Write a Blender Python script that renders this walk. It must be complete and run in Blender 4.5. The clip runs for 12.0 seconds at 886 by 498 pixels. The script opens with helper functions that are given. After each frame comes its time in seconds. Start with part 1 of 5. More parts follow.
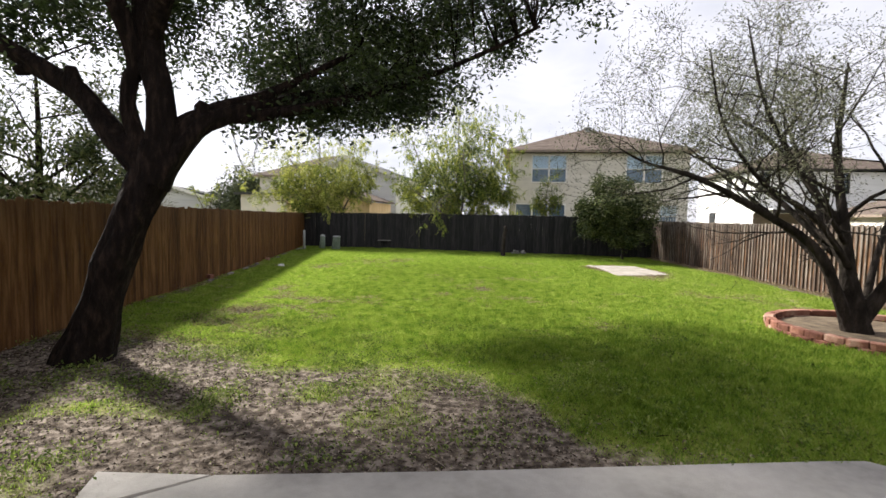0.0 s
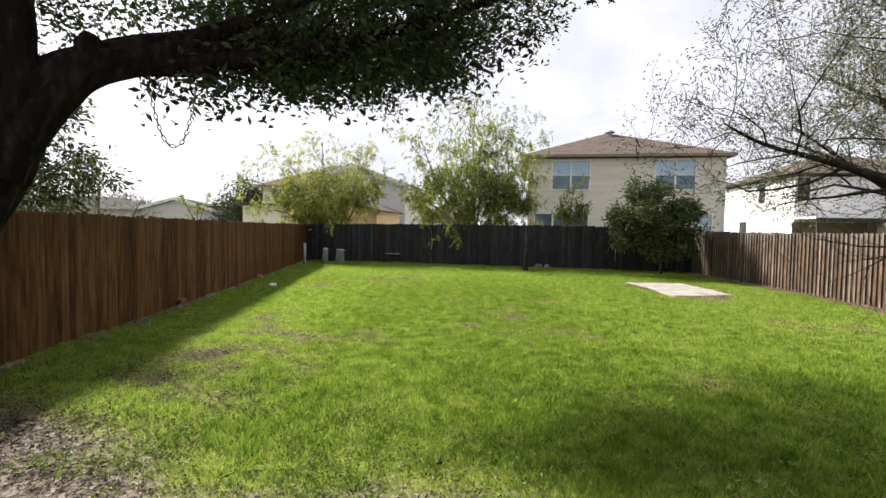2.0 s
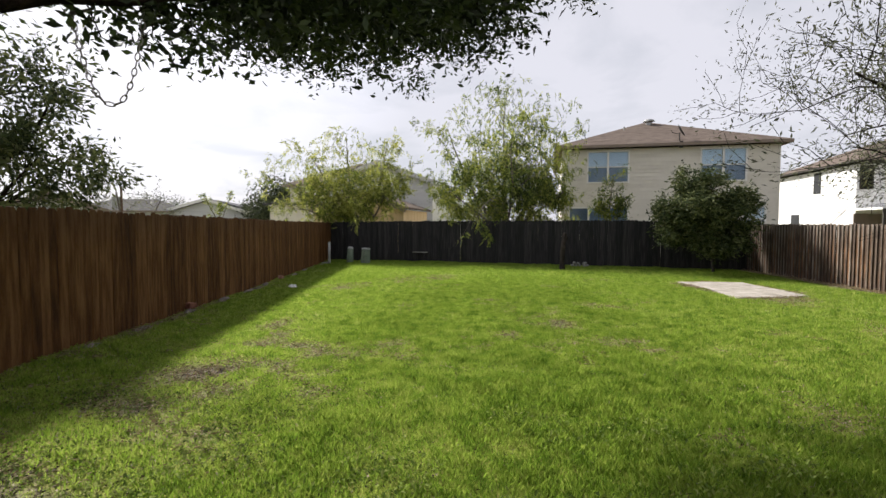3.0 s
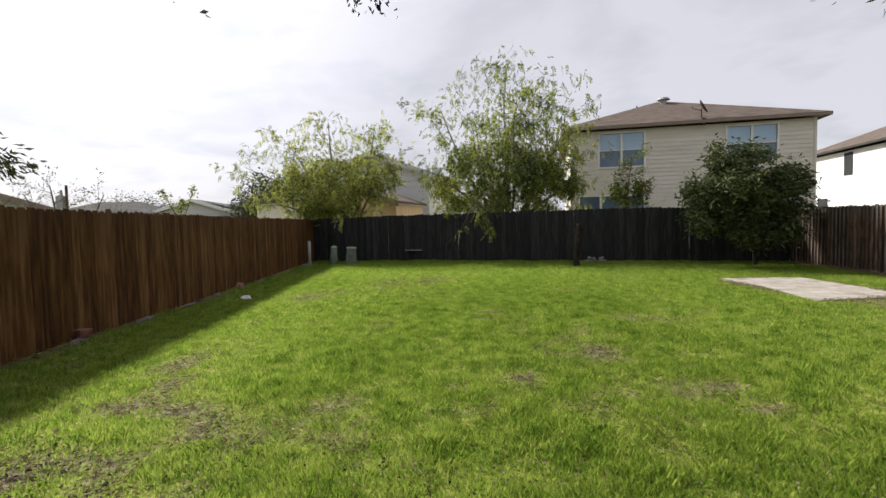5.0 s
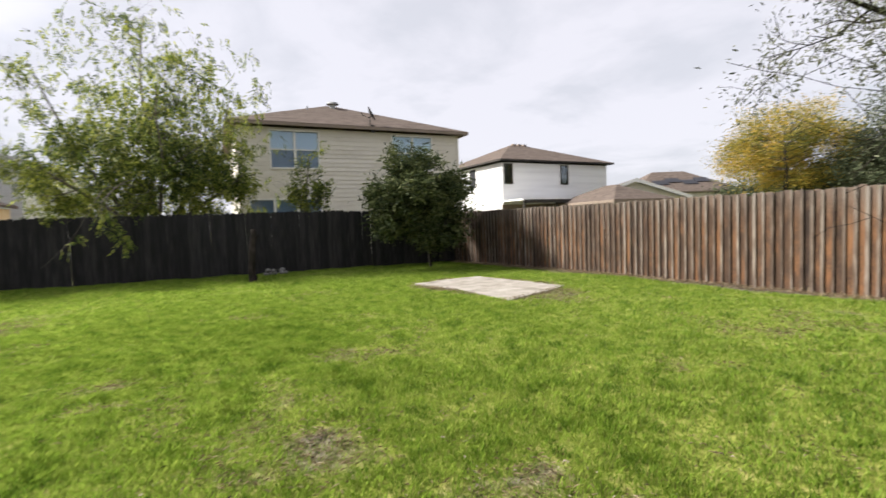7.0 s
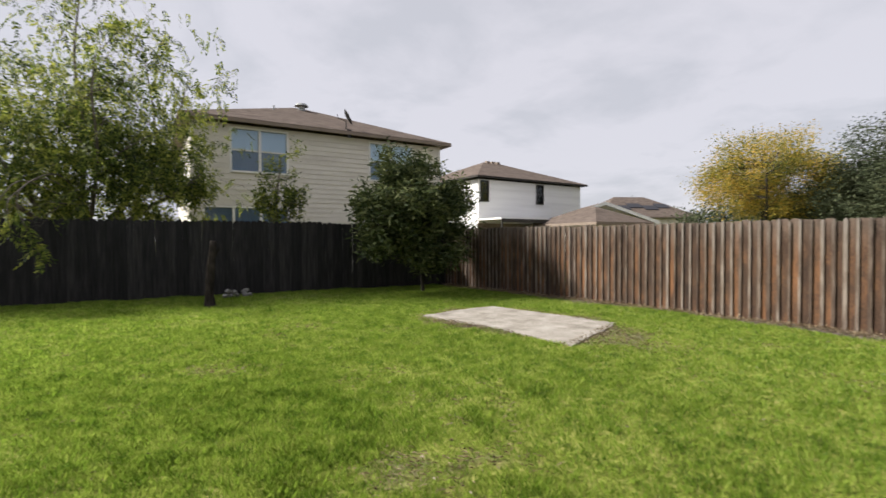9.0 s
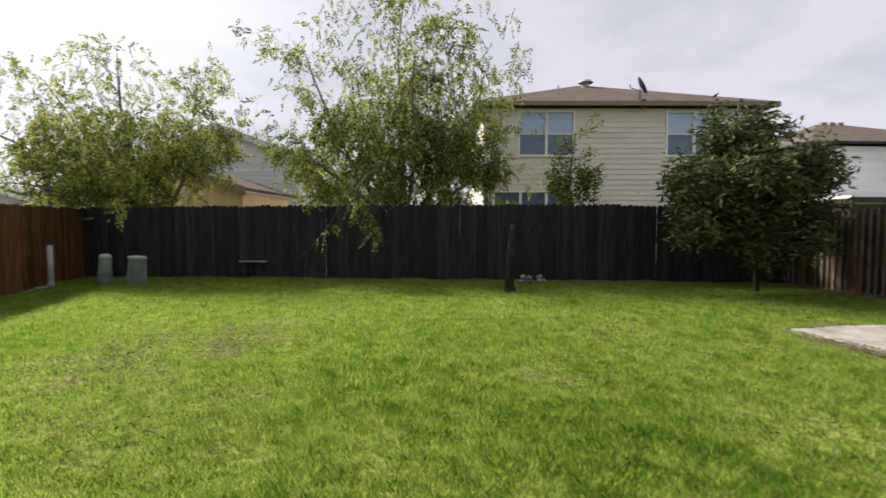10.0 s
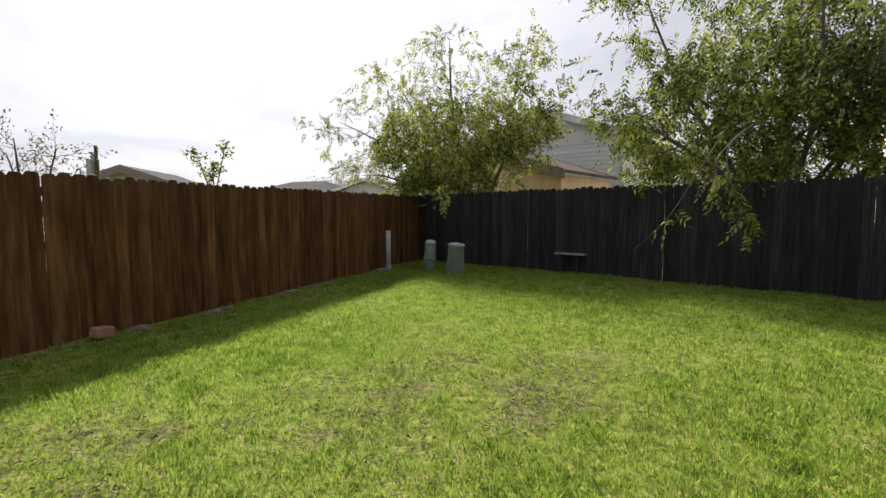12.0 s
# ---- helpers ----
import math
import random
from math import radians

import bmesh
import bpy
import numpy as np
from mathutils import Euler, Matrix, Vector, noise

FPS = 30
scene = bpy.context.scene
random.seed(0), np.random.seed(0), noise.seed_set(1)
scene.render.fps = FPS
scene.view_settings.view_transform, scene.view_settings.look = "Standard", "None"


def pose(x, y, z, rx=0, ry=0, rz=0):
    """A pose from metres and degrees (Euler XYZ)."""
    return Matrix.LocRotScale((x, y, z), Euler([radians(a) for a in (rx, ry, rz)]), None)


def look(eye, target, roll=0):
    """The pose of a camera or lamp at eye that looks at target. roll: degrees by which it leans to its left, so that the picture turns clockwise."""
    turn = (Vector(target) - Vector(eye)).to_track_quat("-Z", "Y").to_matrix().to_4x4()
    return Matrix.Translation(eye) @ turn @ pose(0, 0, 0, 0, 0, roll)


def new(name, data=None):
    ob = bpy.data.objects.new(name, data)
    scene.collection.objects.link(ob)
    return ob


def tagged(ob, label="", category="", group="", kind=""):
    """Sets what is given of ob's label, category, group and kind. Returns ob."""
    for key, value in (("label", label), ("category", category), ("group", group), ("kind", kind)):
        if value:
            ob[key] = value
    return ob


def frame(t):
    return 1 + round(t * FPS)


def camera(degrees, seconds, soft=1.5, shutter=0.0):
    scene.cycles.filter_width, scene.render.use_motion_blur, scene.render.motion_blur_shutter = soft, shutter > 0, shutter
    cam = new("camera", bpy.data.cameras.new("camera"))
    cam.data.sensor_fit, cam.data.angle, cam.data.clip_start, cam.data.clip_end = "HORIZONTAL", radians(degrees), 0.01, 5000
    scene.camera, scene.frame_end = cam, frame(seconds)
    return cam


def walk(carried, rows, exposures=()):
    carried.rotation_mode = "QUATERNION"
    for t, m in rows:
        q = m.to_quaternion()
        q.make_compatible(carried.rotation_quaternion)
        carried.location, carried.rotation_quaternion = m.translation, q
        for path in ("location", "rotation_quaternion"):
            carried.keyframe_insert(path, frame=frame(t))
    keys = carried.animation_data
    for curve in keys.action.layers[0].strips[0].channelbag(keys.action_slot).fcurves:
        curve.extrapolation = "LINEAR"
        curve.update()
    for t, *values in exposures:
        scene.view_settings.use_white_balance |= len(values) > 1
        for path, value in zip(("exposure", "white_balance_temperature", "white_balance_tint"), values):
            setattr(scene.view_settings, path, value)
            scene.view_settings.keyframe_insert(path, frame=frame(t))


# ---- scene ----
cam = camera(86.6, 12.0, soft=1.5, shutter=0.12)
PATH = [
    (0, (0.244, -0.131, 1.627), (0.171, 1.863, 1.496), 1.2),
    (0.5, (0.132, 0.354, 1.594), (-0.101, 2.337, 1.465), 1.3),
    (1, (0.024, 0.941, 1.611), (-0.118, 2.933, 1.502), 1.0),
    (1.5, (-0.055, 1.464, 1.609), (-0.208, 3.455, 1.495), 1.2),
    (2, (-0.124, 2.017, 1.609), (-0.232, 4.012, 1.525), 0.9),
    (2.5, (-0.195, 2.582, 1.57), (-0.454, 4.562, 1.461), 0.3),
    (3, (-0.268, 3.087, 1.541), (-0.494, 5.072, 1.449), 0.2),
    (3.2, (-0.267, 3.320, 1.501), (-0.461, 5.308, 1.402), -0.4),
    (4.8, (-0.256, 5.243, 1.434), (-0.493, 7.225, 1.314), -1.8),
    (5, (-0.288, 5.509, 1.435), (-0.525, 7.492, 1.329), -1.3),
    (5.5, (-0.359, 6.181, 1.411), (-0.611, 8.162, 1.301), -0.9),
    (6, (-0.372, 6.809, 1.389), (-0.383, 8.801, 1.22), -0.7),
    (6.5, (-0.270, 7.392, 1.362), (0.285, 9.305, 1.186), -2.1),
    (7, (-0.053, 7.948, 1.331), (1.003, 9.644, 1.221), -2.1),
    (7.2, (0.019, 8.144, 1.319), (1.339, 9.644, 1.234), -2.0),
    (8.8, (0.066, 9.970, 1.359), (1.440, 11.422, 1.309), -0.1),
    (9, (0.043, 10.235, 1.358), (1.266, 11.818, 1.319), -0.2),
    (9.5, (-0.076, 10.899, 1.335), (0.660, 12.757, 1.263), -0.0),
    (10, (-0.241, 11.593, 1.338), (-0.019, 13.578, 1.238), 0.1),
    (10.5, (-0.433, 12.213, 1.319), (-0.808, 14.174, 1.202), 1.1),
    (11, (-0.642, 12.771, 1.322), (-1.400, 14.616, 1.166), 0.6),
    (11.5, (-0.785, 13.310, 1.342), (-1.807, 15.021, 1.173), -0.1),
    (12, (-0.887, 13.822, 1.355), (-1.906, 15.536, 1.192), -0.1),
]
walk(cam, [(t, look(eye, target, roll)) for t, eye, target, roll in PATH], exposures=[(0.0, 1.3), (0.5, 1.42), (1.6, 1.45), (2.4, 1.1), (5.2, 0.82), (7.0, 1.12), (8.9, 0.84), (9.6, 0.78), (10.8, 1.2), (11.4, 1.08), (12.0, 0.8)])

# ---- world and sun ----
SUN_AZ = Vector((-0.78, 0.625, 0)).normalized()
SUN_EL = radians(37)
SUN_DIR = Vector((SUN_AZ.x * math.cos(SUN_EL), SUN_AZ.y * math.cos(SUN_EL), math.sin(SUN_EL)))
world = bpy.data.worlds.new("sky")
scene.world = world
world.use_nodes = True
wt = world.node_tree
wt.nodes.clear()


def wnode(kind, **kw):
    n = wt.nodes.new(kind)
    for k, v in kw.items():
        n.inputs[k].default_value = v
    return n


wout = wnode("ShaderNodeOutputWorld")
wbg = wnode("ShaderNodeBackground", Strength=0.46)
wsky = wnode("ShaderNodeTexSky")
wsky.sky_type, wsky.sun_disc, wsky.sun_elevation, wsky.sun_rotation = "NISHITA", False, SUN_EL, math.atan2(SUN_AZ.x, SUN_AZ.y)
wscale = wnode("ShaderNodeVectorMath")
wscale.operation = "SCALE"
wscale.inputs["Scale"].default_value = 0.1
wt.links.new(wsky.outputs[0], wscale.inputs[0])
wco = wnode("ShaderNodeTexCoord")
# cloud sheet: the direction flattened onto a plane overhead, so that cloud bands tighten toward the horizon
wsep = wnode("ShaderNodeSeparateXYZ")
wt.links.new(wco.outputs["Generated"], wsep.inputs[0])
wz = wnode("ShaderNodeMath")
wz.operation = "ADD"
wz.inputs[1].default_value = 0.16
wabs = wnode("ShaderNodeMath")
wabs.operation = "ABSOLUTE"
wt.links.new(wsep.outputs[2], wabs.inputs[0])
wt.links.new(wabs.outputs[0], wz.inputs[0])
wdiv = wnode("ShaderNodeVectorMath")
wdiv.operation = "DIVIDE"
wt.links.new(wco.outputs["Generated"], wdiv.inputs[0])
wt.links.new(wz.outputs[0], wdiv.inputs[1])
wnoise = wnode("ShaderNodeTexNoise", Scale=1.5, Detail=7.0, Roughness=0.55, Distortion=0.3)
wt.links.new(wdiv.outputs[0], wnoise.inputs["Vector"])
wramp = wnode("ShaderNodeValToRGB")
wramp.color_ramp.elements[0].position, wramp.color_ramp.elements[0].color = 0.36, (0.83, 0.835, 0.915, 1)
wramp.color_ramp.elements[1].position, wramp.color_ramp.elements[1].color = 0.53, (0.99, 0.975, 1.06, 1)
wt.links.new(wnoise.outputs[0], wramp.inputs[0])
# haze brightens round the veiled sun
wdot = wnode("ShaderNodeVectorMath")
wdot.operation = "DOT_PRODUCT"
wdot.inputs[1].default_value = SUN_DIR
wt.links.new(wco.outputs["Generated"], wdot.inputs[0])
wglow = wnode("ShaderNodeMapRange")
for k, v in zip((1, 2, 3, 4), (0.72, 1.0, 1.0, 1.7)):
    wglow.inputs[k].default_value = v
wt.links.new(wdot.outputs["Value"], wglow.inputs[0])
wcloud = wnode("ShaderNodeVectorMath")
wcloud.operation = "SCALE"
wt.links.new(wramp.outputs[0], wcloud.inputs[0])
wt.links.new(wglow.outputs[0], wcloud.inputs["Scale"])
wmix = wnode("ShaderNodeMix")
wmix.data_type = "RGBA"
wmix.inputs[0].default_value = 0.86
wt.links.new(wscale.outputs[0], wmix.inputs[6])
wt.links.new(wcloud.outputs[0], wmix.inputs[7])
wt.links.new(wmix.outputs[2], wbg.inputs[0])
wt.links.new(wbg.outputs[0], wout.inputs[0])

sun = new("sun", bpy.data.lights.new("sun", "SUN"))
sun.data.energy, sun.data.angle, sun.data.color = 5.0, radians(5.0), (1.0, 0.95, 0.86)
sun.matrix_world = look(SUN_DIR * 60, (0, 0, 0))


# ---- materials ----
def material(name, colors, scale=8.0, rough=0.8, bump=0.0, bump_scale=60.0, stretch=(1, 1, 1), island=0.0, per_object=0.0, metal=0.0,
             translucent=0.0, spec=0.3, fine=0.25, coords="position", depth=0.02, weather=None):
    """Colours run along a two-scale noise; island and per_object shift lightness piece by piece."""
    m = bpy.data.materials.new(name)
    m.use_nodes = True
    nt = m.node_tree
    p = nt.nodes["Principled BSDF"]
    out = nt.nodes["Material Output"]
    p.inputs["Roughness"].default_value, p.inputs["Metallic"].default_value = rough, metal
    p.inputs["Specular IOR Level"].default_value = spec
    geo = nt.nodes.new("ShaderNodeNewGeometry")
    mp = nt.nodes.new("ShaderNodeMapping")
    mp.inputs["Scale"].default_value = stretch
    if coords == "position":
        nt.links.new(geo.outputs["Position"], mp.inputs[0])
    else:
        tc = nt.nodes.new("ShaderNodeTexCoord")
        nt.links.new(tc.outputs["Object"], mp.inputs[0])
    big = nt.nodes.new("ShaderNodeTexNoise")
    big.inputs["Scale"].default_value, big.inputs["Detail"].default_value = scale, 4.0
    small = nt.nodes.new("ShaderNodeTexNoise")
    small.inputs["Scale"].default_value, small.inputs["Detail"].default_value = scale * 9.3, 3.0
    vec = mp.outputs[0]
    info = nt.nodes.new("ShaderNodeObjectInfo")
    if per_object:
        add = nt.nodes.new("ShaderNodeVectorMath")
        add.operation = "MULTIPLY_ADD"
        add.inputs[1].default_value = (37.0, 23.0, 11.0)
        nt.links.new(info.outputs["Random"], add.inputs[0])
        nt.links.new(vec, add.inputs[2])
        vec = add.outputs[0]
    for n in (big, small):
        nt.links.new(vec, n.inputs["Vector"])
    mx = nt.nodes.new("ShaderNodeMix")
    mx.inputs[0].default_value = fine
    nt.links.new(big.outputs[0], mx.inputs[2])
    nt.links.new(small.outputs[0], mx.inputs[3])
    value = mx.outputs[0]
    for amount, source in ((island, geo.outputs["Random Per Island"]), (per_object, info.outputs["Random"])):
        if amount:
            ma = nt.nodes.new("ShaderNodeMath")
            ma.operation = "MULTIPLY_ADD"
            nt.links.new(source, ma.inputs[0])
            ma.inputs[1].default_value = amount
            off = nt.nodes.new("ShaderNodeMath")
            off.operation = "SUBTRACT"
            nt.links.new(value, off.inputs[0])
            off.inputs[1].default_value = amount / 2
            nt.links.new(off.outputs[0], ma.inputs[2])
            value = ma.outputs[0]
    ramp = nt.nodes.new("ShaderNodeValToRGB")
    els = ramp.color_ramp.elements
    while len(els) < len(colors):
        els.new(0.5)
    for i, c in enumerate(colors):
        els[i].position, els[i].color = 0.3 + 0.4 * i / max(1, len(colors) - 1), (*c, 1)
    nt.links.new(value, ramp.inputs[0])
    colour = ramp.outputs[0]
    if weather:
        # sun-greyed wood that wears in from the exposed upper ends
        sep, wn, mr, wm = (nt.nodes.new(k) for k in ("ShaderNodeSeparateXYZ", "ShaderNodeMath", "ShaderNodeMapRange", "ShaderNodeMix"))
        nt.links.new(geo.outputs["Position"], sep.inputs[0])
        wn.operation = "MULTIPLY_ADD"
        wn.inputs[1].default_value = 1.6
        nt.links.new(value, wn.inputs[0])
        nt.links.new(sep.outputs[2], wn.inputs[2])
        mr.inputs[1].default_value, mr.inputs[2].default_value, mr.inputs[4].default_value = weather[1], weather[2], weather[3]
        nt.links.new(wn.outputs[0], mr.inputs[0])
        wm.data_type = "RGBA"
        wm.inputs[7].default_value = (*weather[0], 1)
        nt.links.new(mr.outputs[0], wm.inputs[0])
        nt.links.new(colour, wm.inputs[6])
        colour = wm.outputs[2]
    nt.links.new(colour, p.inputs["Base Color"])
    if bump:
        bn = nt.nodes.new("ShaderNodeTexNoise")
        bn.inputs["Scale"].default_value, bn.inputs["Detail"].default_value = bump_scale, 5.0
        nt.links.new(vec, bn.inputs["Vector"])
        b = nt.nodes.new("ShaderNodeBump")
        b.inputs["Strength"].default_value, b.inputs["Distance"].default_value = bump, depth
        nt.links.new(bn.outputs[0], b.inputs["Height"])
        nt.links.new(b.outputs[0], p.inputs["Normal"])
    if translucent:
        tr = nt.nodes.new("ShaderNodeBsdfTranslucent")
        nt.links.new(ramp.outputs[0], tr.inputs[0])
        ms = nt.nodes.new("ShaderNodeMixShader")
        ms.inputs[0].default_value = translucent
        nt.links.new(p.outputs[0], ms.inputs[1])
        nt.links.new(tr.outputs[0], ms.inputs[2])
        nt.links.new(ms.outputs[0], out.inputs[0])
    return m


M = {}
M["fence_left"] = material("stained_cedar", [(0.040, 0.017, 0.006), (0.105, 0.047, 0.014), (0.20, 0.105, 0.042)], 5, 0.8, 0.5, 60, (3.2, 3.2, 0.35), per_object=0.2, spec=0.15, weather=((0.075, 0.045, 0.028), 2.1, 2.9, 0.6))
# weathered grey, with the deep shade on this side put into the colour
M["fence_back"] = material("weathered_wood_in_shade", [(0.007, 0.0068, 0.0073), (0.0175, 0.0168, 0.0178), (0.044, 0.0415, 0.041)], 5, 0.85, 0.5, 60, (6, 6, 0.35), per_object=0.2)
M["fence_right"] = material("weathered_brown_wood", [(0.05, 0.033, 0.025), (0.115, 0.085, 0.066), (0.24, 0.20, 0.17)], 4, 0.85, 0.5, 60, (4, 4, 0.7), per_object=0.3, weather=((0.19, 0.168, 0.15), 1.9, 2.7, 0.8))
# rusty brown, darkened in colour for the shade between the proud boards
M["fence_right_recess_shade"] = material("brown_wood_recess_shade", [(0.026, 0.016, 0.012), (0.075, 0.042, 0.026), (0.19, 0.090, 0.042)], 2.4, 0.85, 0.5, 60, (2.6, 2.6, 1.1), per_object=0.3, fine=0.35, weather=((0.12, 0.10, 0.086), 2.0, 2.7, 0.8))
M["bark_dark"] = material("dark_grey_bark", [(0.012, 0.010, 0.009), (0.034, 0.029, 0.025), (0.08, 0.07, 0.062)], 12, 0.9, 0.6, 40, (1, 1, 0.4))
M["rail"] = material("fence_rail_wood", [(0.06, 0.035, 0.02), (0.13, 0.08, 0.05)], 4, 0.85, 0.3)
# brown-black bark, taken darker still for the trunk's backlit, shaded side
M["bark_oak"] = material("oak_bark_in_shade", [(0.004, 0.0032, 0.003), (0.011, 0.008, 0.007), (0.038, 0.026, 0.021)], 16, 0.95, 1.0, 30, (1, 1, 0.3), depth=0.06, spec=0.1)
M["bark_grey"] = material("grey_bark", [(0.05, 0.042, 0.036), (0.12, 0.10, 0.085), (0.2, 0.18, 0.16)], 12, 0.9, 0.6, 40, (1, 1, 0.4))
M["leaf_oak"] = material("oak_leaf", [(0.010, 0.018, 0.007), (0.024, 0.040, 0.012), (0.052, 0.078, 0.022)], 1.2, 0.5, island=0.4, translucent=0.22)
M["leaf_small"] = material("olive_leaf", [(0.045, 0.052, 0.032), (0.105, 0.115, 0.064), (0.20, 0.205, 0.125)], 1.5, 0.6, island=0.45, translucent=0.3)
M["leaf_yellow"] = material("yellowing_leaf", [(0.05, 0.075, 0.016), (0.20, 0.24, 0.045), (0.42, 0.42, 0.10)], 0.9, 0.55, island=0.5, translucent=0.55)
M["leaf_green"] = material("green_compound_leaf", [(0.030, 0.050, 0.012), (0.125, 0.17, 0.03), (0.36, 0.38, 0.075)], 0.7, 0.55, island=0.45, translucent=0.52)
M["leaf_dark"] = material("dark_glossy_leaf", [(0.022, 0.034, 0.013), (0.055, 0.076, 0.026), (0.13, 0.145, 0.058)], 1.5, 0.6, island=0.45, translucent=0.2, spec=0.12)
M["leaf_far"] = material("dull_dark_leaf", [(0.026, 0.034, 0.02), (0.062, 0.076, 0.042), (0.12, 0.135, 0.075)], 0.8, 0.9, island=0.4, translucent=0.12, spec=0.03)
M["leaf_gold"] = material("gold_autumn_leaf", [(0.10, 0.13, 0.03), (0.33, 0.28, 0.045), (0.58, 0.38, 0.06)], 0.5, 0.6, island=0.4, translucent=0.45)
M["grass"] = material("grass_blade", [(0.095, 0.172, 0.020), (0.222, 0.338, 0.04), (0.36, 0.435, 0.09)], 5.0, 0.5, island=0.3, translucent=0.55)
M["weed"] = material("broadleaf_weed", [(0.06, 0.095, 0.022), (0.14, 0.195, 0.042), (0.25, 0.29, 0.09)], 3, 0.9, island=0.4, translucent=0.3, spec=0.08)
M["litter"] = material("dry_leaf_litter", [(0.035, 0.026, 0.019), (0.11, 0.082, 0.06), (0.31, 0.265, 0.215)], 3, 0.9, island=0.8, spec=0.08)
M["straw"] = material("dry_straw_grass", [(0.16, 0.12, 0.07), (0.30, 0.235, 0.15), (0.42, 0.35, 0.24)], 5, 0.9, island=0.5, translucent=0.3, spec=0.08)
M["concrete"] = material("patio_concrete", [(0.20, 0.19, 0.18), (0.30, 0.285, 0.265), (0.38, 0.36, 0.34)], 1.6, 0.9, 0.25, 90)
M["slab"] = material("pale_rough_concrete", [(0.14, 0.125, 0.10), (0.27, 0.245, 0.215), (0.40, 0.375, 0.34)], 3.4, 0.95, 0.8, 30, fine=0.4)
M["brick"] = material("red_edging_brick", [(0.13, 0.052, 0.036), (0.26, 0.115, 0.08), (0.40, 0.26, 0.20)], 6, 0.9, 0.5, 60, per_object=0.4)
M["stone"] = material("pale_stone", [(0.10, 0.097, 0.09), (0.21, 0.205, 0.195), (0.35, 0.34, 0.325)], 6, 0.9, 0.5, 40)
M["edging"] = material("dirty_edging_stone", [(0.07, 0.06, 0.048), (0.15, 0.13, 0.108), (0.24, 0.21, 0.18)], 6, 0.95, 0.6, 40)
M["soil"] = material("planter_soil", [(0.05, 0.035, 0.025), (0.12, 0.09, 0.06), (0.2, 0.16, 0.11)], 6, 0.95, 0.8, 40)
M["siding_tan"] = material("beige_lap_siding", [(0.55, 0.515, 0.455), (0.62, 0.585, 0.52), (0.665, 0.63, 0.565)], 0.8, 0.75, 0.1, 80, per_object=0.12)
M["siding_white"] = material("white_wall_siding", [(0.66, 0.66, 0.66), (0.75, 0.75, 0.75), (0.80, 0.80, 0.80)], 0.6, 0.75, 0.12, 30, (0.3, 0.3, 6))
M["siding_grey"] = material("grey_lap_siding", [(0.44, 0.44, 0.44), (0.52, 0.52, 0.52), (0.58, 0.58, 0.57)], 0.6, 0.8, 0.2, 30, (0.3, 0.3, 6), per_object=0.1)
M["shed"] = material("tan_shed_siding", [(0.52, 0.38, 0.22), (0.62, 0.46, 0.28), (0.68, 0.53, 0.34)], 1.0, 0.8, 0.2, 30, (5, 5, 0.3))
M["shingle"] = material("brown_roof_shingle", [(0.075, 0.06, 0.052), (0.115, 0.092, 0.08), (0.15, 0.122, 0.106)], 2.2, 0.95, 0.7, 22, (1, 1, 3), spec=0.04)
M["shingle_grey"] = material("grey_roof_shingle", [(0.045, 0.045, 0.046), (0.07, 0.069, 0.07), (0.10, 0.098, 0.097)], 2.2, 0.95, 0.7, 22, (1, 1, 3), spec=0.04)
M["fascia"] = material("brown_fascia", [(0.19, 0.15, 0.12), (0.25, 0.20, 0.165)], 3, 0.8)
M["dark_trim"] = material("dark_trim_paint", [(0.02, 0.018, 0.016), (0.04, 0.035, 0.03)], 3, 0.7)
M["white_trim"] = material("white_window_trim", [(0.68, 0.67, 0.64), (0.78, 0.77, 0.75)], 3, 0.6)
# pale blind, its blue standing in for sky reflected in the upper panes
M["blind"] = material("sky_tinted_window_blind", [(0.76, 0.82, 0.92), (0.84, 0.89, 0.96)], 4, 0.7, 0.2, 30, (0.2, 0.2, 8))
M["screen"] = material("dark_insect_screen", [(0.20, 0.25, 0.33), (0.26, 0.31, 0.40)], 4, 0.6)
M["dark_room"] = material("dark_room", [(0.015, 0.016, 0.018), (0.03, 0.032, 0.036)], 2, 0.9)
M["iron"] = material("dark_iron", [(0.015, 0.015, 0.015), (0.03, 0.03, 0.03)], 8, 0.5, metal=0.6)
M["chain"] = material("galvanised_chain", [(0.12, 0.11, 0.10), (0.25, 0.24, 0.22)], 30, 0.5, metal=0.8)
M["pedestal"] = material("green_utility_paint", [(0.10, 0.135, 0.10), (0.15, 0.19, 0.145), (0.20, 0.24, 0.19)], 5, 0.6, 0.1)
M["grey_plastic"] = material("grey_plastic", [(0.26, 0.27, 0.27), (0.36, 0.37, 0.37)], 6, 0.6)
M["bag"] = material("white_crumpled_plastic", [(0.70, 0.70, 0.70), (0.82, 0.82, 0.82)], 20, 0.4, translucent=0.2)
M["solar"] = material("dark_solar_panel", [(0.02, 0.02, 0.024), (0.035, 0.036, 0.045)], 2, 0.5, spec=0.2)
# shade painted into the bark: near black instead of its lit brown
M["bark_shade_black"] = material("shaded_black_bark", [(0.009, 0.008, 0.007), (0.026, 0.022, 0.019), (0.06, 0.05, 0.044)], 10, 0.95, 0.8, 30, (1, 1, 0.4), depth=0.05, spec=0.05)
M["stucco"] = material("plain_house_wall", [(0.34, 0.31, 0.27), (0.40, 0.37, 0.32)], 1.0, 0.9, 0.2, 40)

